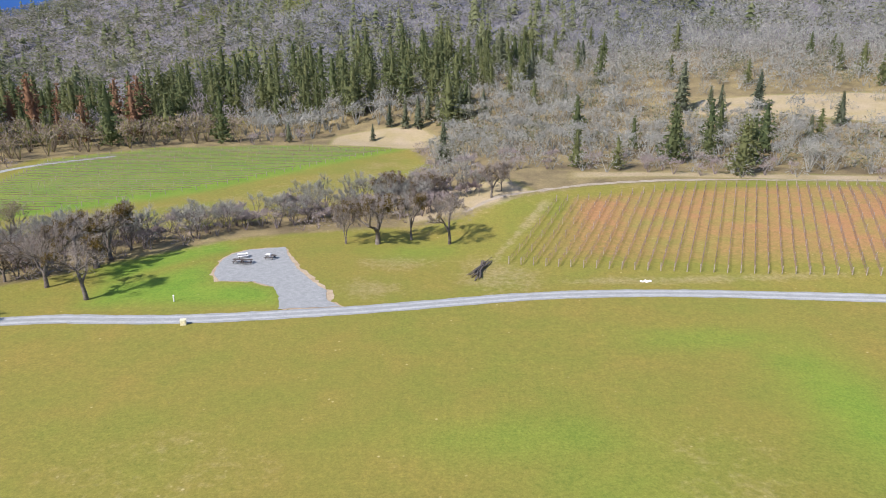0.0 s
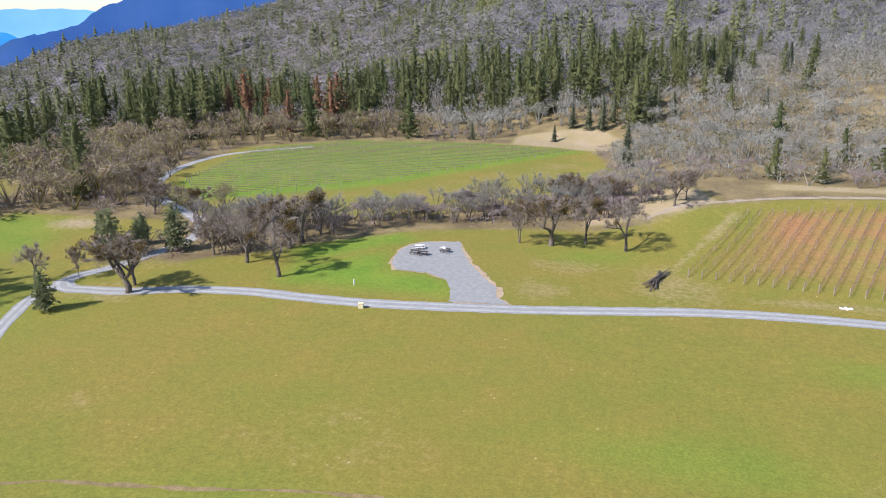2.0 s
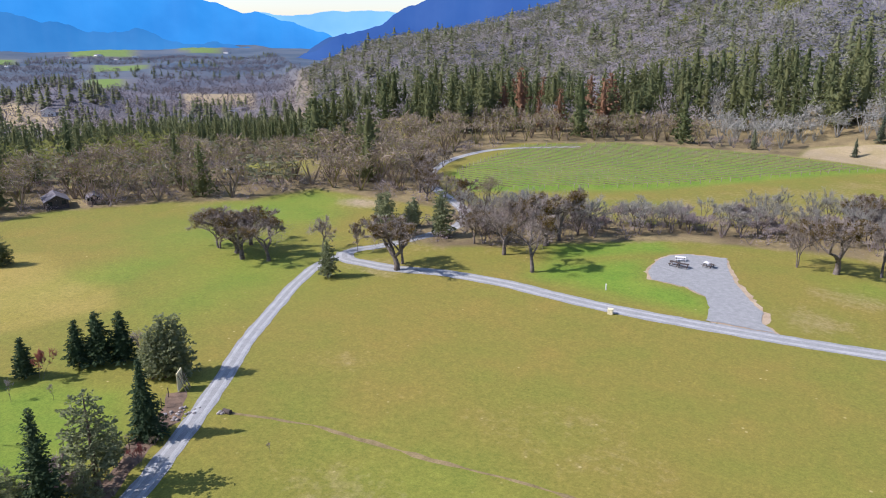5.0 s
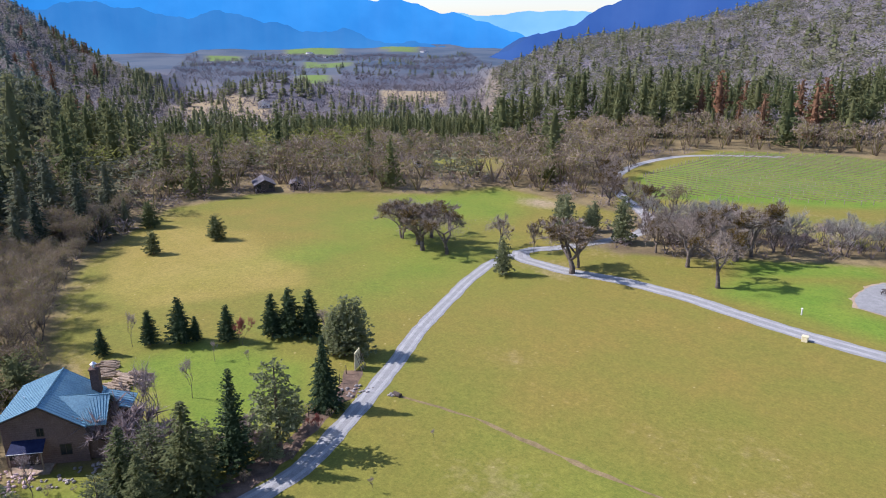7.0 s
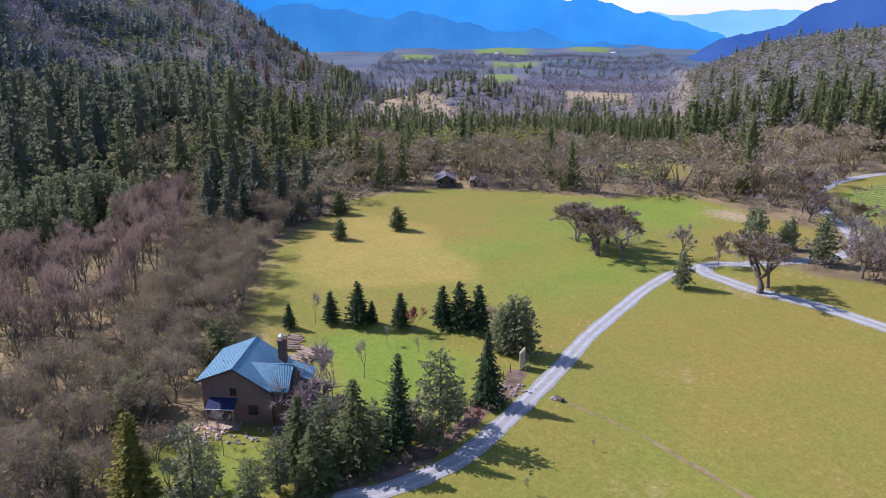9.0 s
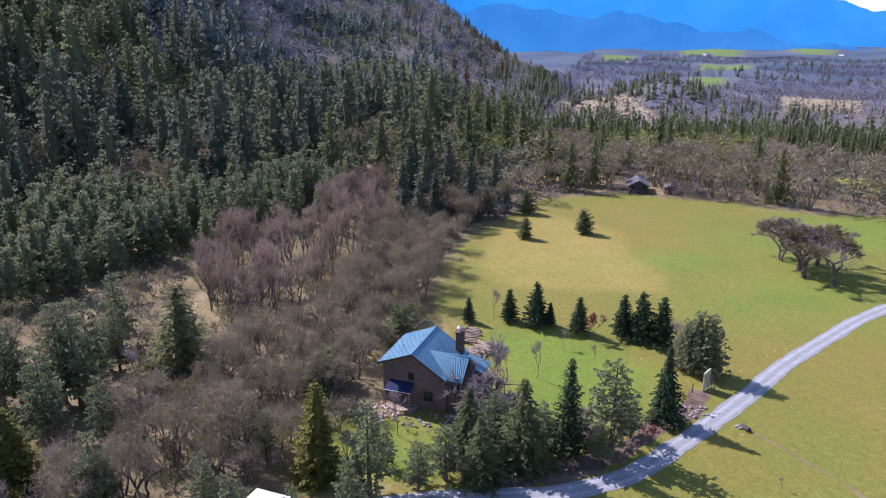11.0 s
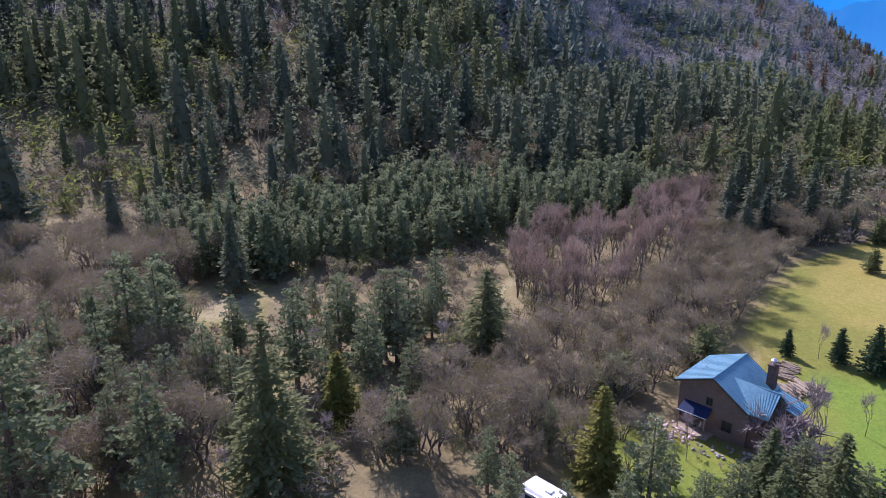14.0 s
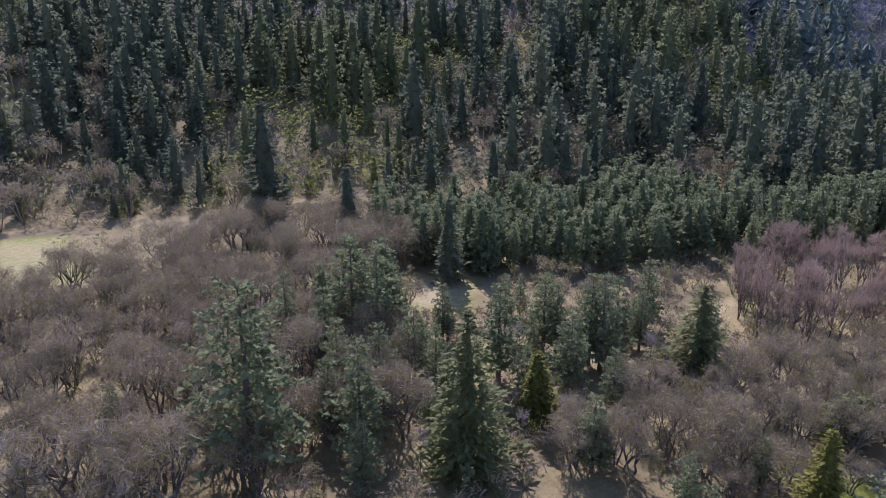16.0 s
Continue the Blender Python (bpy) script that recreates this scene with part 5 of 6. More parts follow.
        k &= (np.hypot(x + 53.7, y + 6.4) > 6) & (np.hypot(x + 72.5, y - 8.5) > 9.5) & (np.min([np.hypot(x - q.x, y - q.y) for q in glide(LEFT_ROAD, 4)], 0) > 7)
        for a, c in zip(x[k], y[k]):
            kd = pr.choice(kinds)
            hh = pr.uniform(lo, hi) * (0.6 if kd == "shrub" else 1)
            plant(f"{kd}{pr.randrange(4 if kd == 'thicket' else 3)}", a, c, hh, pr, pr.uniform(0.95, 1.25))
    # brush under and between them
    x, y = scatter(2.9, 46, 215, rng, 80, 162)
    free = np.min([signed(x, y, p) for p in [FIELD] + TAN[2:5]], 0)
    drive = np.min([np.hypot(x - q.x, y - q.y) for q in glide(LEFT_ROAD, 4)], 0)
    k = (free > 2) & (drive > 6) & (np.hypot(x + 74, y - 9) > 11) & (np.hypot(x + 53.7, y + 6.4) > 4) & (signed(x, y, PLANTATION) > 0) & (rng.uniform(0, 1, len(x)) < 0.72)
    kn = k & (np.hypot(x, y) < 125)
    k &= ~kn
    spread_out("brush", om, x[kn], y[kn], rng.uniform(1.4, 4.4, kn.sum()), np.full(kn.sum(), 1.25), rng, M_TWIG, "tangled bare brush under the oaks", "shrubs")
    spread_out("brush", of, x[k], y[k], rng.uniform(1.0, 2.8, k.sum()), np.full(k.sum(), 1.5), rng, M_TWIG, "low bare brush", "shrubs")
    x, y = scatter(3.6, 120, 262, rng, 0, 78)
    free = np.min([signed(x, y, p) for p in [FIELD, VINE_HILL]], 0)
    road = np.min([np.hypot(x - q.x, y - q.y) for q in glide(BRANCH, 4)], 0)
    k = (free > 1) & (road > 4) & (np.min([signed(x, y, p) for p in CLEAR + FAR_GREEN], 0) > 0) & (rng.uniform(0, 1, len(x)) < 0.5)
    k2 = (signed(x, y, CREEK) < 2) & (free > 0) & (rng.uniform(0, 1, len(x)) < 0.9)
    spread_out("brush", fine, x[k2], y[k2], rng.uniform(3.0, 5.5, k2.sum()), np.full(k2.sum(), 1.0), rng, M_SHRUB, "dense purple-grey brush along the creek", "shrubs")
    k &= ~k2
    spread_out("brush", of, x[k], y[k], rng.uniform(1.5, 4.0, k.sum()), np.full(k.sum(), 1.5), rng, M_SHRUB, "low bare purple-grey brush", "shrubs")
    # brush and low bushes round the garden
    x, y = scatter(2.3, 40, 120, rng, 60, 100)
    d1 = np.min([np.hypot(x - q.x, y - q.y) for q in glide([(-71, 42), (-66, 36.5), (-61, 28), (-59, 20), (-58.5, 10)], 2)], 0)
    k = (d1 < 2.6) & (rng.uniform(0, 1, len(x)) < 0.6)
    spread_out("garden_brush", fine, x[k], y[k], rng.uniform(0.6, 1.8, k.sum()), np.full(k.sum(), 1.2), rng, M_TWIG, "low bare brush along the garden fence", "shrubs")
    d2 = np.hypot((x + 70) * 0.8, y - 6.5)
    k = (d2 < 6.5) & (x > -72.6 + 0.54 * (y - 4.7)) & (rng.uniform(0, 1, len(x)) < 0.6)
    spread_out("garden_brush", fine, x[k], y[k], rng.uniform(0.5, 1.5, k.sum()), np.full(k.sum(), 1.2), rng, M_SHRUB, "low bare bushes before the house", "shrubs")
    # mossy evergreen bushes in the thickets
    x, y = scatter(5.2, 50, 190, rng, 82, 162)
    free = np.min([signed(x, y, p) for p in [FIELD] + TAN[2:5]], 0)
    drive = np.min([np.hypot(x - q.x, y - q.y) for q in glide(LEFT_ROAD, 4)], 0)
    k = (free > 2) & (drive > 6) & (np.hypot(x + 72, y - 9) > 11) & (rng.uniform(0, 1, len(x)) < 0.55)
    spread_out("evergreen_bushes", lf, x[k], y[k], rng.uniform(2.5, 7.0, k.sum()), np.full(k.sum(), 0.42), rng, M_SHADEGREEN, "small mossy green bushes in the thicket", "shrubs")
    # oaks behind the meadow, tree by tree
    x, y = scatter(6.5, 120, 172, rng, 12, 80)
    free = np.min([signed(x, y, p) for p in [FIELD, VINE_HILL, CREEK] + FAR_GREEN], 0)
    road = np.min([np.hypot(x - q.x, y - q.y) for q in glide(BRANCH, 4)], 0)
    k = (free > 3) & (road > 5)
    for a, c in zip(x[k], y[k]):
        plant(f"thicket{pr.randrange(4)}", a, c, pr.uniform(7, 10.5), pr, 1.1)
    for a, c, hh in [(84.8, 255.3, 18.7), (94.4, 254.1, 8.8), (99.2, 256.5, 8.5), (109.9, 250.7, 14.3), (126.6, 227.5, 11.4), (108.6, 209.9, 10.0), (-26.9, 271.7, 6.9), (-58.5, 269.0, 7.9), (-21.5, 287.6, 10.0), (-9.8, 281.5, 13.8), (-2.1, 287.2, 11.0),
                     (3.6, 281.6, 14.1), (10.2, 279.9, 13.0), (15.9, 283.2, 9.8), (0.2, 213.7, 13.6), (27.4, 349.6, 22), (38.7, 318.0, 16), (66.5, 348.9, 13), (48.5, 285.6, 8), (-15, 284, 11), (-6, 290, 12), (7, 288, 12)]:
        plant(f"dark{pr.randrange(3)}", a, c, hh, pr, 1.15, "green fir standing at the foot of the slope")


woods()

# ---- built things ----
def box(bm, x0, x1, y0, y1, z0, z1, m=None):
    r = bmesh.ops.create_cube(bm, size=1.0)
    t = Matrix.LocRotScale(((x0 + x1) / 2, (y0 + y1) / 2, (z0 + z1) / 2), None, (abs(x1 - x0), abs(y1 - y0), abs(z1 - z0)))
    bmesh.ops.transform(bm, matrix=(m @ t) if m else t, verts=r["verts"])
    return r["verts"]


def boxes(*dims, bevel=0.0):
    bm = bmesh.new()
    for d in dims:
        box(bm, *d)
    if bevel:
        bmesh.ops.bevel(bm, geom=list(bm.edges), offset=bevel, segments=1, affect="EDGES")
    return bm


def rod(a, b, r, sides=8, r2=None):
    bm = bmesh.new()
    a, b = Vector(a), Vector(b)
    d = b - a
    m = Matrix.Translation((a + b) / 2) @ d.to_track_quat("Z", "Y").to_matrix().to_4x4()
    bmesh.ops.create_cone(bm, cap_ends=True, segments=sides, radius1=r, radius2=r if r2 is None else r2, depth=d.length, matrix=m)
    return bm


def slab(corners, thick):
    """A flat panel through four corners, thickened downwards."""
    bm = bmesh.new()
    top = [bm.verts.new(c) for c in corners]
    low = [bm.verts.new(Vector(c) - Vector((0, 0, thick))) for c in corners]
    bm.faces.new(top)
    bm.faces.new(low[::-1])
    n = len(corners)
    for i in range(n):
        bm.faces.new((top[i], low[i], low[(i + 1) % n], top[(i + 1) % n]))
    bmesh.ops.recalc_face_normals(bm, faces=list(bm.faces))
    return bm


def seams(a, b, c, d, step, hgt=0.05, wid=0.05):
    """Raised ribs over a roof plane, from the edge a-b to the edge d-c."""
    a, b, c, d = (Vector(q) for q in (a, b, c, d))
    n = (b - a).cross(d - a).normalized()
    n = n if n.z > 0 else -n
    count = max(2, int(max((b - a).length, (c - d).length) / step))
    bm = bmesh.new()
    for i in range(count + 1):
        p, q = a.lerp(b, i / count), d.lerp(c, i / count)
        if (q - p).length < 0.15:
            continue
        s = (q - p).normalized().cross(n) * wid / 2
        vs = [bm.verts.new(w) for w in (p - s, p + s, p + n * hgt, q - s, q + s, q + n * hgt)]
        for f in ((0, 2, 5, 3), (1, 4, 5, 2), (0, 1, 2), (3, 5, 4)):
            bm.faces.new([vs[k] for k in f])
    bmesh.ops.recalc_face_normals(bm, faces=list(bm.faces))
    return bm


def empty_at(name, x, y, turn=0.0, z=None):
    e = new(name)
    e.matrix_basis = pose(x, y, gz(x, y) if z is None else z, 0, 0, turn)
    return e


def window_on(parent, x, z, w, h, depth=0.0):
    win = part("window", boxes((x - w / 2 - 0.07, x + w / 2 + 0.07, -0.06 + depth, 0.02 + depth, z - 0.07, z + h + 0.07)), M_TRIM, parent)
    part("pane", boxes((x - w / 2, x - 0.03, -0.085 + depth, -0.065 + depth, z, z + h)), M_GLASS, win)
    part("pane", boxes((x + 0.03, x + w / 2, -0.085 + depth, -0.065 + depth, z, z + h)), M_GLASS, win)
    return win


def build_house():
    turn = math.degrees(math.atan2(0.878, 0.478))
    h = tagged(empty_at("house", -74.5, 4.7, turn), "two-storey brown house with a blue metal roof", "house")
    W, D, RU, RZ, LZ, EZ = 7.7, 7.0, 3.9, 6.9, 5.35, 4.35
    lu, ru = -0.35, 7.95
    # walls: one closed shell with gables
    bm = bmesh.new()
    prof = [(0, -0.3), (W, -0.3), (W, 4.32), (RU, 6.72), (0, 5.3)]
    f0 = [bm.verts.new((u, 0, z)) for u, z in prof]
    f1 = [bm.verts.new((u, D, z)) for u, z in prof]
    bm.faces.new(f0[::-1])
    bm.faces.new(f1)
    for i in range(5):
        bm.faces.new((f0[i], f0[(i + 1) % 5], f1[(i + 1) % 5], f1[i]))
    bmesh.ops.recalc_face_normals(bm, faces=list(bm.faces))
    part("wall", bm, M_WALL, h)
    clad = bmesh.new()
    for k in range(21):
        z = 0.1 + k * 0.24
        x1 = W if z < 4.3 else RU + (6.72 - z) / (6.72 - 4.32) * (W - RU)
        if z < 5.2:
            box(clad, 0.0, x1, -0.035, 0.0, z, z + 0.2)
    part("siding", clad, M_WALL, h)
    F, B = -0.75, D + 0.5
    roof = part("roof", slab([(lu, F, LZ - 0.1), (RU, F, RZ), (RU, B, RZ), (lu, B, LZ - 0.1)], 0.14), M_ROOF, h, "blue standing-seam metal roof")
    part("roof_plane", slab([(RU, F, RZ), (ru, F, EZ - 0.12), (ru, B, EZ - 0.12), (RU, B, RZ)], 0.14), M_ROOF, roof)
    part("seam", seams((lu, F, LZ - 0.1), (lu, B, LZ - 0.1), (RU, B, RZ), (RU, F, RZ), 0.4), M_ROOF, roof)
    part("seam", seams((ru, F, EZ - 0.12), (ru, B, EZ - 0.12), (RU, B, RZ), (RU, F, RZ), 0.4), M_ROOF, roof)
    part("ridge_cap", rod((RU, F - 0.02, RZ + 0.03), (RU, B + 0.02, RZ + 0.03), 0.09, 6), M_ROOF, roof)
    part("fascia", slab([(lu, F - 0.03, LZ - 0.14), (RU, F - 0.03, RZ - 0.04), (RU, F, RZ - 0.04), (lu, F, LZ - 0.14)], 0.2), M_TRIM, h)
    part("fascia", slab([(RU, F - 0.03, RZ - 0.04), (ru, F - 0.03, EZ - 0.16), (ru, F, EZ - 0.16), (RU, F, RZ - 0.04)], 0.2), M_TRIM, h)
    # cross wing with its own ridge
    part("wing_wall", boxes((W - 0.3, 9.4, 0.35, 4.4, -0.3, 3.95)), M_WALL, h)
    gb = bmesh.new()
    g = [gb.verts.new(q) for q in ((9.38, 0.35, 3.95), (9.38, 4.4, 3.95), (9.38, 2.3, 5.85))]
    g2 = [gb.verts.new(q) for q in ((9.2, 0.35, 3.95), (9.2, 4.4, 3.95), (9.2, 2.3, 5.85))]
    gb.faces.new(g)
    gb.faces.new(g2[::-1])
    for i in range(3):
        gb.faces.new((g[i], g2[i], g2[(i + 1) % 3], g[(i + 1) % 3]))
    bmesh.ops.recalc_face_normals(gb, faces=list(gb.faces))
    part("gable", gb, M_TRIM, h)
    a, b, c, d = (7.3, -0.25, 4.12), (9.75, -0.25, 4.12), (9.75, 2.3, 6.08), (4.75, 2.3, 6.08)
    wing = part("wing_roof", slab([(7.3, -0.25, 4.12), b, c, (4.75, 2.3, 6.3)], 0.12), M_ROOF, h, "blue ribbed metal roof of the wing")
    part("seam", seams(a, b, c, d, 0.32, 0.07, 0.07), M_ROOF, wing)
    part("roof_plane", slab([(5.2, 2.3, 6.08), c, (9.75, 4.8, 4.0), (7.9, 4.8, 4.0)], 0.12), M_ROOF, wing)
    part("ridge_cap", rod((5.0, 2.3, 6.14), (9.77, 2.3, 6.12), 0.08, 6), M_ROOF, wing)
    # low side room
    part("side_wall", boxes((W, 10.6, 4.5, 7.2, -0.3, 3.1)), M_WALL, h)
    side = part("side_roof", slab([(W - 0.1, 4.3, 4.15), (11.0, 4.3, 3.2), (11.0, 7.5, 3.2), (W - 0.1, 7.5, 4.15)], 0.12), M_ROOF, h)
    part("seam", seams((11.0, 4.3, 3.2), (11.0, 7.5, 3.2), (W, 7.5, 4.12), (W, 4.3, 4.12), 0.4), M_ROOF, side)
    # chimney
    ch = part("chimney", boxes((6.9, 7.75, 5.9, 6.75, -0.2, 7.1), (6.82, 7.83, 5.82, 6.83, 7.1, 7.25)), M_BRICK, h, "dark brick chimney")
    part("flue", rod((7.3, 6.3, 7.2), (7.3, 6.3, 7.75), 0.17, 10), M_STEEL, ch)
    part("flue_cap", rod((7.3, 6.3, 7.72), (7.3, 6.3, 7.95), 0.36, 10, 0.1), M_STEEL, ch, "bright steel flue cap")
    # openings on the front
    window_on(h, 3.5, 3.3, 0.6, 0.8)
    window_on(h, 0.6, 0.9, 0.5, 1.1)
    window_on(h, 5.6, 1.0, 1.0, 1.1)
    door = part("door", boxes((2.0, 2.95, -0.1, -0.03, 0.0, 2.05)), M_DARKWOOD, h, "dark wooden front door")
    part("door_handle", rod((2.85, -0.16, 1.0), (2.85, -0.1, 1.0), 0.03), M_STEEL, door)
    aw = part("awning", slab([(0.7, -1.55, 2.35), (4.0, -1.55, 2.35), (3.9, -0.04, 3.0), (0.8, -0.04, 3.0)], 0.08), M_BLUE, h, "navy porch roof")
    part("edge", rod((0.7, -1.58, 2.36), (4.0, -1.58, 2.36), 0.045, 6), M_WHITE, aw)
    for u in (0.85, 3.8):
        part("post", rod((u, -1.45, -0.1), (u, -1.45, 2.3), 0.07), M_WOOD, aw)
    part("deck", boxes((0.4, 4.4, -1.8, -0.04, -0.2, 0.14)), M_WOOD, h)
    part("roof_vent", rod((1.4, 3.0, 5.7), (1.4, 3.0, 6.25), 0.06), M_STEEL, h)
    return h


build_house()


def stone_mesh(seed):
    bm = bmesh.new()
    bmesh.ops.create_icosphere(bm, subdivisions=1, radius=0.5)
    g = random.Random(seed)
    for v in bm.verts:
        v.co *= g.uniform(0.75, 1.15)
        v.co.z *= 0.7
    me = bpy.data.meshes.new("stone")
    bm.to_mesh(me)
    bm.free()
    return me


def stones(name, label, cx, cy, rx, ry, n, lo, hi, rng, mat=None):
    top = tagged(empty_at(name, cx, cy), label, "rocks")
    kinds = [stone_mesh(k) for k in range(3)]
    for me in kinds:
        me.materials.append(mat or M_STONE)
    for _ in range(n):
        a, q = rng.uniform(0, 6.283), math.sqrt(rng.random())
        x, y = rx * q * math.cos(a), ry * q * math.sin(a)
        s = rng.uniform(lo, hi)
        ob = new("stone", rng.choice(kinds))
        ob.parent = top
        ob.matrix_basis = Matrix.LocRotScale((x, y, gz(cx + x, cy + y) - gz(cx, cy) + s * 0.15), Euler((rng.uniform(-0.4, 0.4), rng.uniform(-0.4, 0.4), rng.uniform(0, 6))), (s, s * rng.uniform(0.7, 1.2), s))


sr = random.Random(21)
stones("rock_garden", "pinkish stones and rubble before the porch", -71.8, 4.0, 2.2, 3.0, 60, 0.25, 0.6, sr, M_PINK)
stones("rock_garden", "grey stones along the planting bed", -69.2, 9.0, 1.5, 3.4, 30, 0.25, 0.55, sr)
stones("rock_border", "grey stones along the drive", -66.2, 39.5, 1.4, 3.2, 36, 0.25, 0.6, sr)
stones("rock_pile", "pale rocks in the short grass", -62.5, 43.2, 1.0, 0.6, 8, 0.3, 0.6, sr)


def logs(name, label, x, y, turn, n, length, rad, rows, rng, mat=None):
    top = tagged(empty_at(name, x, y, turn), label, "log pile")
    bm = rod((-0.5, 0, 0), (0.5, 0, 0), 1.0, 7, 0.85)
    me = bpy.data.meshes.new("log")
    bm.to_mesh(me)
    bm.free()
    me.materials.append(mat or M_WOOD)
    for i in range(n):
        row = i % rows
        r = rad * rng.uniform(0.6, 1.2)
        ob = new("log", me)
        ob.parent = top
        ob.matrix_basis = Matrix.LocRotScale((rng.uniform(-0.6, 0.6), (i // rows) * rad * 2.2 + rng.uniform(-0.1, 0.1), r + row * rad * 1.5), Euler((0, rng.uniform(-0.08, 0.08), rng.uniform(-0.25, 0.25))), (length * rng.uniform(0.5, 1.1), r, r))


logs("log_pile", "weathered logs and lumber stacked behind the house", -84.0, 17.0, 35, 44, 3.2, 0.16, 3, sr)
logs("log_pile", "weathered logs stacked behind the house", -88.0, 17.5, 70, 30, 2.6, 0.15, 2, sr)
logs("brush_pile", "brown heap of logs and branches in the grass", 7.1, 121.2, 75, 26, 9.9, 0.09, 6, sr, M_OAKBARK)


def picnic_table(x, y, turn, mat, label):
    t = tagged(empty_at("picnic_table", x, y, turn, gz(x, y) + 0.085), label, "picnic table", "picnic tables")
    for k in range(5):
        part("plank", boxes((-0.95, 0.95, -0.38 + k * 0.155, -0.24 + k * 0.155, 0.70, 0.745)), mat, t)
    for s in (-1, 1):
        part("bench", boxes((-0.95, 0.95, s * 0.75 - 0.14, s * 0.75 + 0.14, 0.42, 0.46)), mat, t)
        fr = part("leg_frame", boxes((s * 0.7 - 0.04, s * 0.7 + 0.04, -0.85, 0.85, 0.36, 0.42), (s * 0.7 - 0.04, s * 0.7 + 0.04, -0.36, 0.36, 0.62, 0.70)), M_DARKWOOD, t)
        for q in (-1, 1):
            part("leg", rod((s * 0.7, q * 0.30, 0.68), (s * 0.7, q * 0.72, 0.0), 0.05, 6), M_DARKWOOD, fr)
    return t


picnic_table(-36.2, 124.0, 10, M_DARKWOOD, "dark wooden picnic table on the gravel pad")
picnic_table(-37.9, 124.3, -5, M_DARKWOOD, "dark wooden picnic table on the gravel pad")
picnic_table(-38.0, 127.8, 20, M_WHITE, "white-topped picnic table on the gravel pad")
picnic_table(-32.6, 127.0, -12, M_DARKWOOD, "dark picnic table with a white cover on the gravel")
cov = tagged(empty_at("table_cover", -32.9, 127.1, -12, gz(-32.9, 127.1) + 0.085 + 0.75), "crumpled white cover lying on a picnic table", "cover")
part("sheet", boxes((-0.6, 0.5, -0.4, 0.4, 0.0, 0.08), (-0.3, 0.4, -0.3, 0.3, 0.08, 0.22), bevel=0.03), M_WHITE, cov)
# roadside marks
b = tagged(empty_at("utility_box", -38.2, 96.0, 12), "pale yellow utility box beside the road", "utility box")
part("body", boxes((-0.4, 0.4, -0.35, 0.35, -0.05, 0.75), bevel=0.03), M_YELLOW, b)
part("lid", boxes((-0.44, 0.44, -0.39, 0.39, 0.75, 0.83), bevel=0.02), M_YELLOW, b)
b = tagged(empty_at("marker_post", -42.9, 105.1), "white standpipe post in the grass", "post")
part("pipe", rod((0, 0, -0.2), (0, 0, 1.0), 0.11, 10), M_WHITE, b)
part("cap", rod((0, 0, 1.0), (0, 0, 1.1), 0.15, 10, 0.08), M_WHITE, b)
b = tagged(empty_at("culvert_pipe", -62.1, 43.3), "dark culvert pipe end beside the drive", "culvert")
part("pipe", rod((-0.5, 0, 0.2), (0.5, 0.2, 0.2), 0.3, 12), M_DARKWOOD, b)
stones("rock_pile", "pale pink gravel heap beside the vineyard", 35.2, 115.4, 0.9, 0.4, 16, 0.3, 0.6, sr, M_WHITE)
# sign board and its wooden frame beside the drive
s = tagged(empty_at("sign_board", -70.6, 42.9, 35), "leaning pale plywood board on a wooden frame", "sign")
part("board", slab([(-0.06, -0.1, 2.5), (0.06, -0.1, 2.5), (0.06, 1.5, 2.6), (-0.06, 1.5, 2.6)], 2.4), M_YELLOW, s)
for k, q in enumerate((0.1, 0.75, 1.4)):
    st = part("stud", rod((0.95, q, -0.1), (0.12, q, 2.2), 0.06, 6), M_WOOD, s)
for q in (0.5, 1.15, 1.8):
    part("rail", rod((1.0 - q * 0.3, -0.1, q), (1.0 - q * 0.3, 1.5, q), 0.045, 6), M_WOOD, s)
f = tagged(empty_at("wire_fence", -67, 38), "low wire fence on wooden posts along the garden", "fence")
pts = [(-70.5, 41.5), (-69, 39.6), (-67.6, 37.6), (-66.2, 35.6), (-64.4, 32.8), (-62.6, 30), (-61.0, 27.4)]
for k, (x, y) in enumerate(pts):
    x0, y0, z0 = x + 67, y - 38, gz(x, y) - gz(-67, 38)
    part("post", rod((x0, y0, z0 - 0.2), (x0, y0, z0 + 1.3), 0.06, 6), M_DARKWOOD, f)
    if k:
        for q in (0.5, 0.85, 1.2):
            part("wire", rod((px0, py0, pz0 + q), (x0, y0, z0 + q), 0.012, 4), M_WIRE, f)
    px0, py0, pz0 = x0, y0, z0


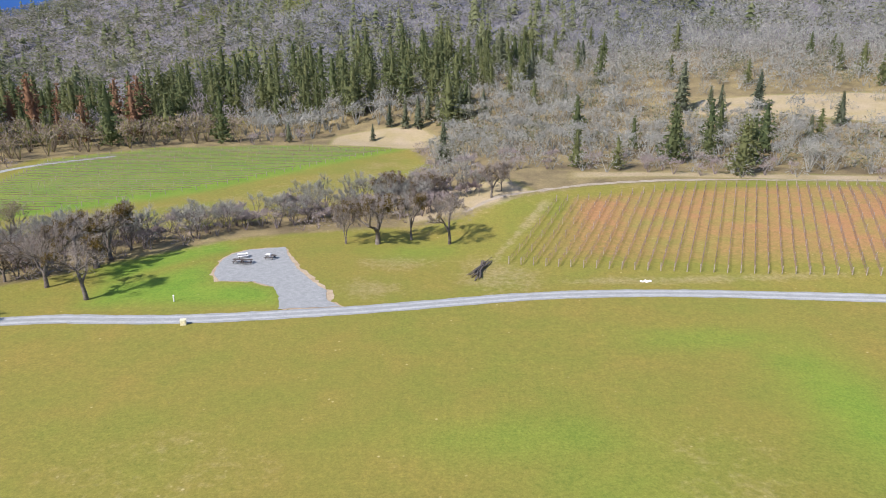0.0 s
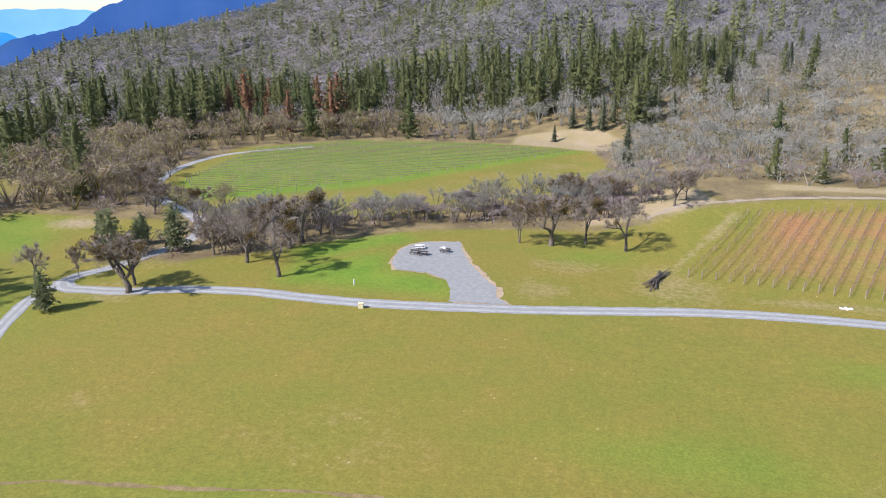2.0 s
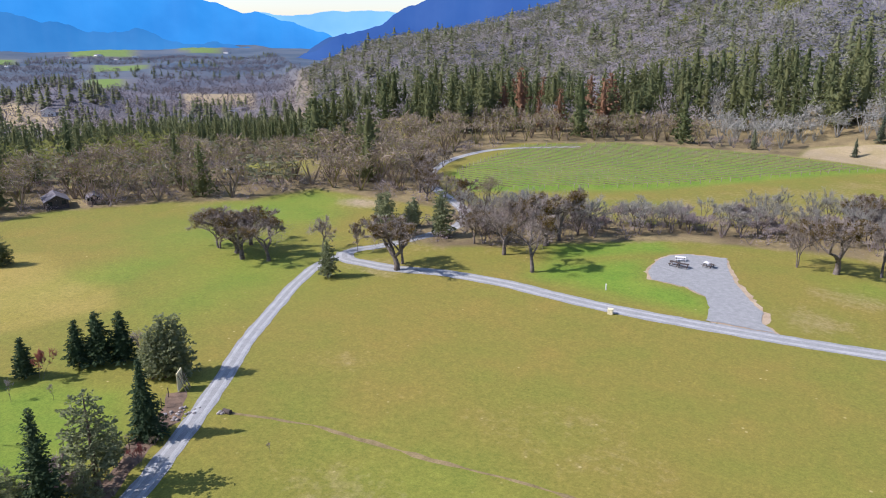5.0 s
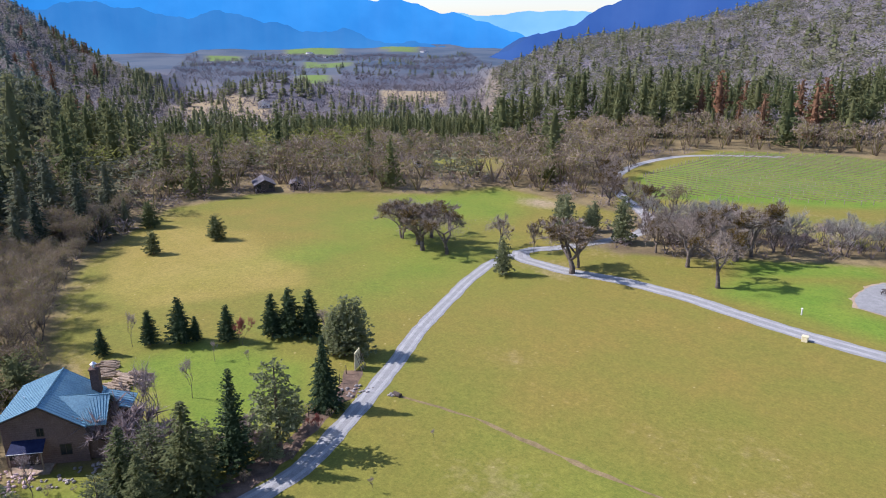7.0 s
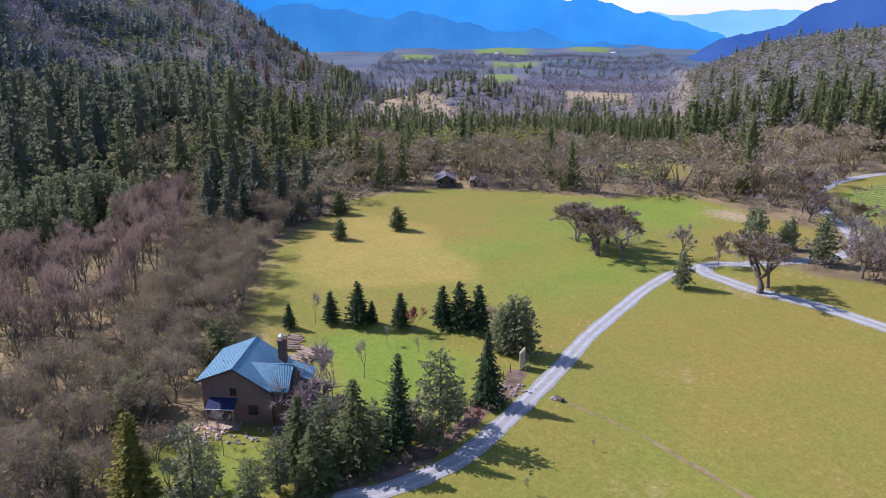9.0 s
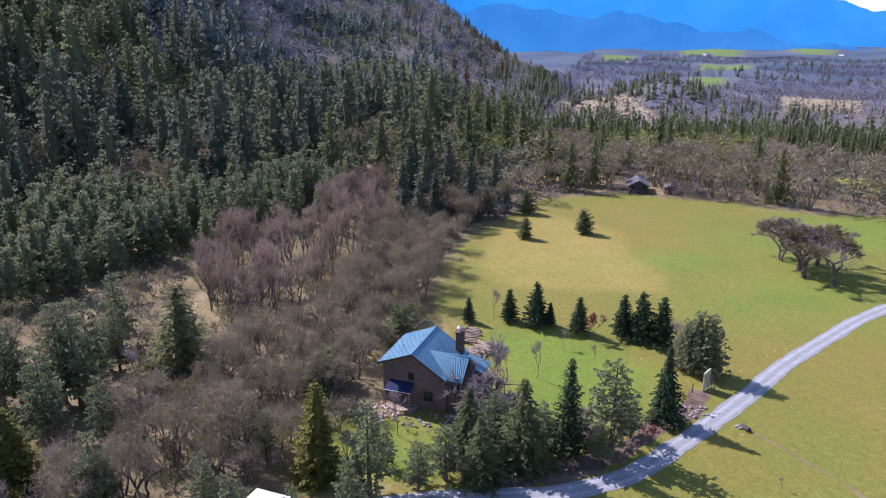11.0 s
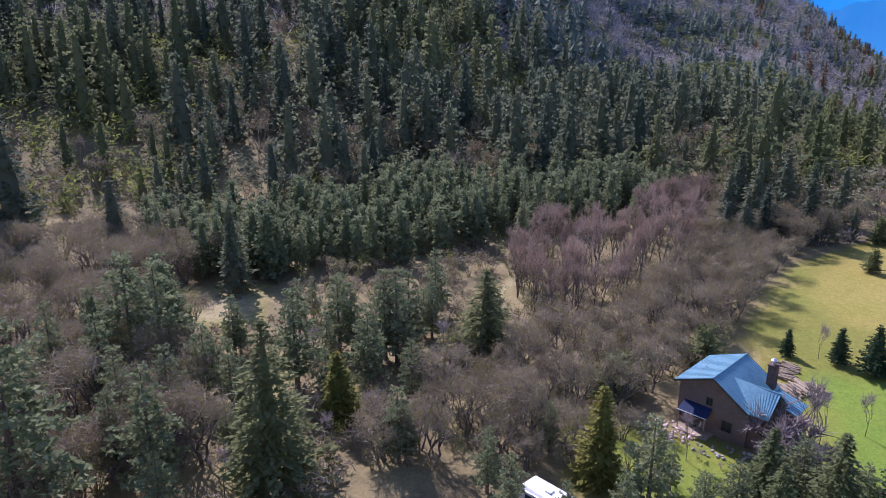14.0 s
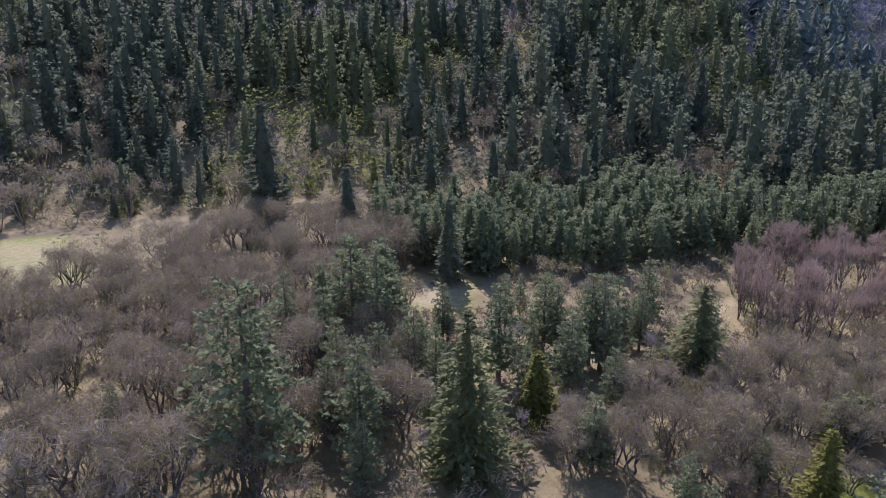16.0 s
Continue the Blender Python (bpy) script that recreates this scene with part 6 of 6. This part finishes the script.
def gable_house(x, y, turn, w, d, hw, hr, wall, roof, label, category="house", name="house"):
    """A far small building with a pitched roof, door and windows."""
    h = tagged(empty_at(name, x, y, turn), label, category)
    bm = bmesh.new()
    prof = [(-w / 2, -0.5), (w / 2, -0.5), (w / 2, hw), (0, hr), (-w / 2, hw)]
    a = [bm.verts.new((u, -d / 2, z)) for u, z in prof]
    b = [bm.verts.new((u, d / 2, z)) for u, z in prof]
    bm.faces.new(a[::-1])
    bm.faces.new(b)
    for i in range(5):
        bm.faces.new((a[i], a[(i + 1) % 5], b[(i + 1) % 5], b[i]))
    bmesh.ops.recalc_face_normals(bm, faces=list(bm.faces))
    part("wall", bm, wall, h)
    o = 0.4
    drop = (hr - hw) / (w / 2) * o
    for s in (-1, 1):
        part("roof_plane", slab([(s * (w / 2 + o), -d / 2 - o, hw - drop + 0.15), (0, -d / 2 - o, hr + 0.15), (0, d / 2 + o, hr + 0.15), (s * (w / 2 + o), d / 2 + o, hw - drop + 0.15)], 0.14), roof, h)
    part("door", boxes((-0.5, 0.5, -d / 2 - 0.06, -d / 2 - 0.01, 0, 2.0)), M_DARKWOOD, h)
    for u in (-w * 0.3, w * 0.3):
        part("window", boxes((u - 0.5, u + 0.5, -d / 2 - 0.06, -d / 2 - 0.01, 1.0, 2.0)), M_GLASS, h)
    return h


gable_house(-175.5, 80.5, 70, 5, 6.5, 2.0, 3.3, M_DARKWOOD, M_GREYROOF, "weathered dark barn at the edge of the woods", "barn", "barn")
gable_house(-171.5, 88.0, 60, 3, 4.5, 1.6, 2.4, M_WOOD, M_GREYROOF, "low open shed beside the barn", "shed", "shed")
bx, by = polar((64.9, 840))[0]
gable_house(bx, by, 64, 13, 17, 4.5, 8, M_WHITE, M_GREYROOF, "distant white farmhouse on a dry slope")
for q, (bb, rr_, ww, mat) in enumerate([(52.4, 850, 13, M_WHITE), (51.6, 880, 11, M_STONE), (60.0, 3000, 20, M_WHITE), (58.8, 3050, 24, M_WHITE), (61.2, 3100, 22, M_WHITE), (63, 2900, 18, M_WHITE), (68.6, 2500, 16, M_WHITE), (66.8, 2450, 14, M_WHITE), (52.4, 3300, 20, M_WHITE)]):
    bx, by = polar((bb, rr_))[0]
    gable_house(bx, by, bb + 20 * (q % 3), ww, ww * 1.4, ww * 0.22, ww * 0.36, mat, M_GREYROOF, "far pale farm building in the valley", "farm building", "farm_building")
gable_house(*polar((52.6, 222))[0], 60, 5, 7, 2.4, 3.8, M_WHITE, M_GREYROOF, "small pale shed among bare trees", "shed", "shed")


def camper(x, y, turn):
    c = tagged(empty_at("camper_trailer", x, y, turn), "white camper trailer half hidden by pines", "camper trailer")
    part("body", boxes((-2.6, 2.6, -1.15, 1.15, 0.5, 2.7), bevel=0.18), M_WHITE, c)
    part("roof_vent", boxes((-0.4, 0.3, -0.3, 0.3, 2.7, 2.85), bevel=0.03), M_WHITE, c)
    part("awning", rod((-1.8, -1.22, 2.45), (1.8, -1.22, 2.45), 0.09, 8), M_STEEL, c)
    part("window", boxes((-1.9, -0.9, -1.17, -1.14, 1.5, 2.1)), M_GLASS, c)
    part("window", boxes((0.8, 1.9, -1.17, -1.14, 1.5, 2.1)), M_GLASS, c)
    part("door", boxes((-0.45, 0.25, -1.175, -1.145, 0.6, 2.3)), M_STEEL, c)
    for u in (-0.5, 0.4):
        for s in (-1, 1):
            wheel = part("wheel", rod((u, s * 0.85, 0.36), (u, s * 1.1, 0.36), 0.36, 14), M_DARKWOOD, c)
            part("rim", rod((u, s * 1.09, 0.36), (u, s * 1.12, 0.36), 0.2, 10), M_STEEL, wheel)
    part("hitch", rod((2.5, 0, 0.55), (3.7, 0, 0.5), 0.06, 6), M_STEEL, c)


camper(-53.7, -6.4, 60)


# ---- vineyards ----
def post_mesh(h, r):
    bm = rod((0, 0, -0.2), (0, 0, h), r, 6)
    me = bpy.data.meshes.new("post")
    bm.to_mesh(me)
    bm.free()
    me.materials.append(M_POST)
    return me


def cane_arrays(p, q, rng, step, h, wide, cord=0.0):
    """Vine stems and pruned canes along a row, as thin slivers."""
    v, f = [], []
    L = math.hypot(q[0] - p[0], q[1] - p[1])
    dx, dy = (q[0] - p[0]) / L, (q[1] - p[1]) / L
    n = int(L / step)
    for i in range(n):
        s = (i + rng.uniform(0.2, 0.8)) * step
        x, y = p[0] + dx * s, p[1] + dy * s
        z = gz(x, y)

        def sliver(a, b, w):
            k = len(v)
            sx, sy = -dy * w, dx * w
            v.extend([(a[0] - sx, a[1] - sy, a[2]), (a[0] + sx, a[1] + sy, a[2]), b, (a[0] - dx * w, a[1] - dy * w, a[2]), (a[0] + dx * w, a[1] + dy * w, a[2])])
            f.extend([(k, k + 1, k + 2), (k + 3, k + 4, k + 2)])
        top = (x + rng.uniform(-0.05, 0.05), y + rng.uniform(-0.05, 0.05), z + h * 0.62)
        sliver((x, y, z - 0.1), (top[0], top[1], z + h * 0.75), wide * 1.5)
        for k in range(6):
            s2 = rng.uniform(-0.7, 0.7)
            e = (top[0] + dx * s2 + rng.uniform(-0.32, 0.32), top[1] + dy * s2 + rng.uniform(-0.32, 0.32), z + h * rng.uniform(0.55, 1.05))
            sliver(top, e, wide)
    if cord:
        for i in range(n):
            s = i * step
            x, y = p[0] + dx * s, p[1] + dy * s
            x2, y2 = x + dx * step, y + dy * step
            k = len(v)
            a, b = gz(x, y) + h * 0.6, gz(x2, y2) + h * 0.6
            v.extend([(x, y, a - cord), (x2, y2, b - cord), (x2, y2, b + cord), (x, y, a + cord)])
            f.extend([(k, k + 1, k + 2), (k, k + 2, k + 3)])
    return v, f


def vine_rows(rows, label, group, h, step, gap, wide, rng, tall, cord=0.0):
    me, mend = post_mesh(h + 0.15, 0.05), post_mesh(tall, 0.085)
    for p, q in rows:
        L = math.hypot(q[0] - p[0], q[1] - p[1])
        if L < 6:
            continue
        z0 = gz(*p)
        top = tagged(empty_at("vine_row", p[0], p[1]), label, "vine row", group)
        v, f = cane_arrays(p, q, rng, step, h, wide, cord)
        v = np.array(v) - np.array([p[0], p[1], z0])
        tagged(soup("vines", v, np.array(f), M_VINE, top, "pruned leafless vines"), kind="stuff")
        n = max(2, int(L / gap))
        for i in range(n + 1):
            x, y = p[0] + (q[0] - p[0]) * i / n, p[1] + (q[1] - p[1]) * i / n
            ob = new("post", mend if i in (0, n) else me)
            ob.parent = top
            ob.matrix_basis = pose(x - p[0], y - p[1], gz(x, y) - z0, rng.uniform(-3, 3), rng.uniform(-3, 3), 0)
        for zz in (h * 0.62, h):
            part("wire", rod((0, 0, zz), (q[0] - p[0], q[1] - p[1], gz(*q) - z0 + zz), 0.012, 3), M_WIRE, top)


vr = random.Random(8)
rows = []
for k in range(43):
    x0 = 12.2 + 2.25 * k
    y0 = 124.6 - 0.16 * (x0 - 12.2)
    far = 158 + 8.0 * smooth(28, 60, x0 + 15)
    L = (far - y0) / 0.924
    rows.append(((x0, y0), (x0 + 0.383 * L, y0 + 0.924 * L)))
vine_rows(rows, "row of pruned vines on wooden posts in reddish soil", "vine rows on the red slope", 1.35, 0.95, 6.5, 0.034, vr, 1.5)
HILL_EDGE = [(-121, 173), (-103, 155), (-67, 187), (-42, 220), (-18, 250), (-50, 257), (-104, 253.5), (-128, 229)]
rows = []
ux, uy = math.cos(radians(3)), math.sin(radians(3))
for k in range(60):
    c = k * 2.6
    ox, oy = -100 - uy * c, 152 + ux * c
    s = np.arange(-90, 160, 0.5)
    inside = signed(ox + ux * s, oy + uy * s, HILL_EDGE) < 0
    if inside.sum() > 14:
        a, b_ = s[inside].min(), s[inside].max()
        rows.append(((ox + ux * a, oy + uy * a), (ox + ux * b_, oy + uy * b_)))
vine_rows(rows, "row of young vines on posts in green grass", "vine rows on the green hill", 1.1, 1.6, 12.0, 0.03, vr, 1.3, 0.07)
BACK_LANE = [(5, 155), (11.4, 161), (22.3, 165), (36.6, 169.5), (58.2, 172.8), (86, 172.4), (108, 170.5), (140, 162)]
tagged(part("farm_lane", strip(BACK_LANE, -0.7, 0.7, 0.04, rr, 0.4), M_LANE), "pale earth lane behind the vineyard", "lane", kind="structure")
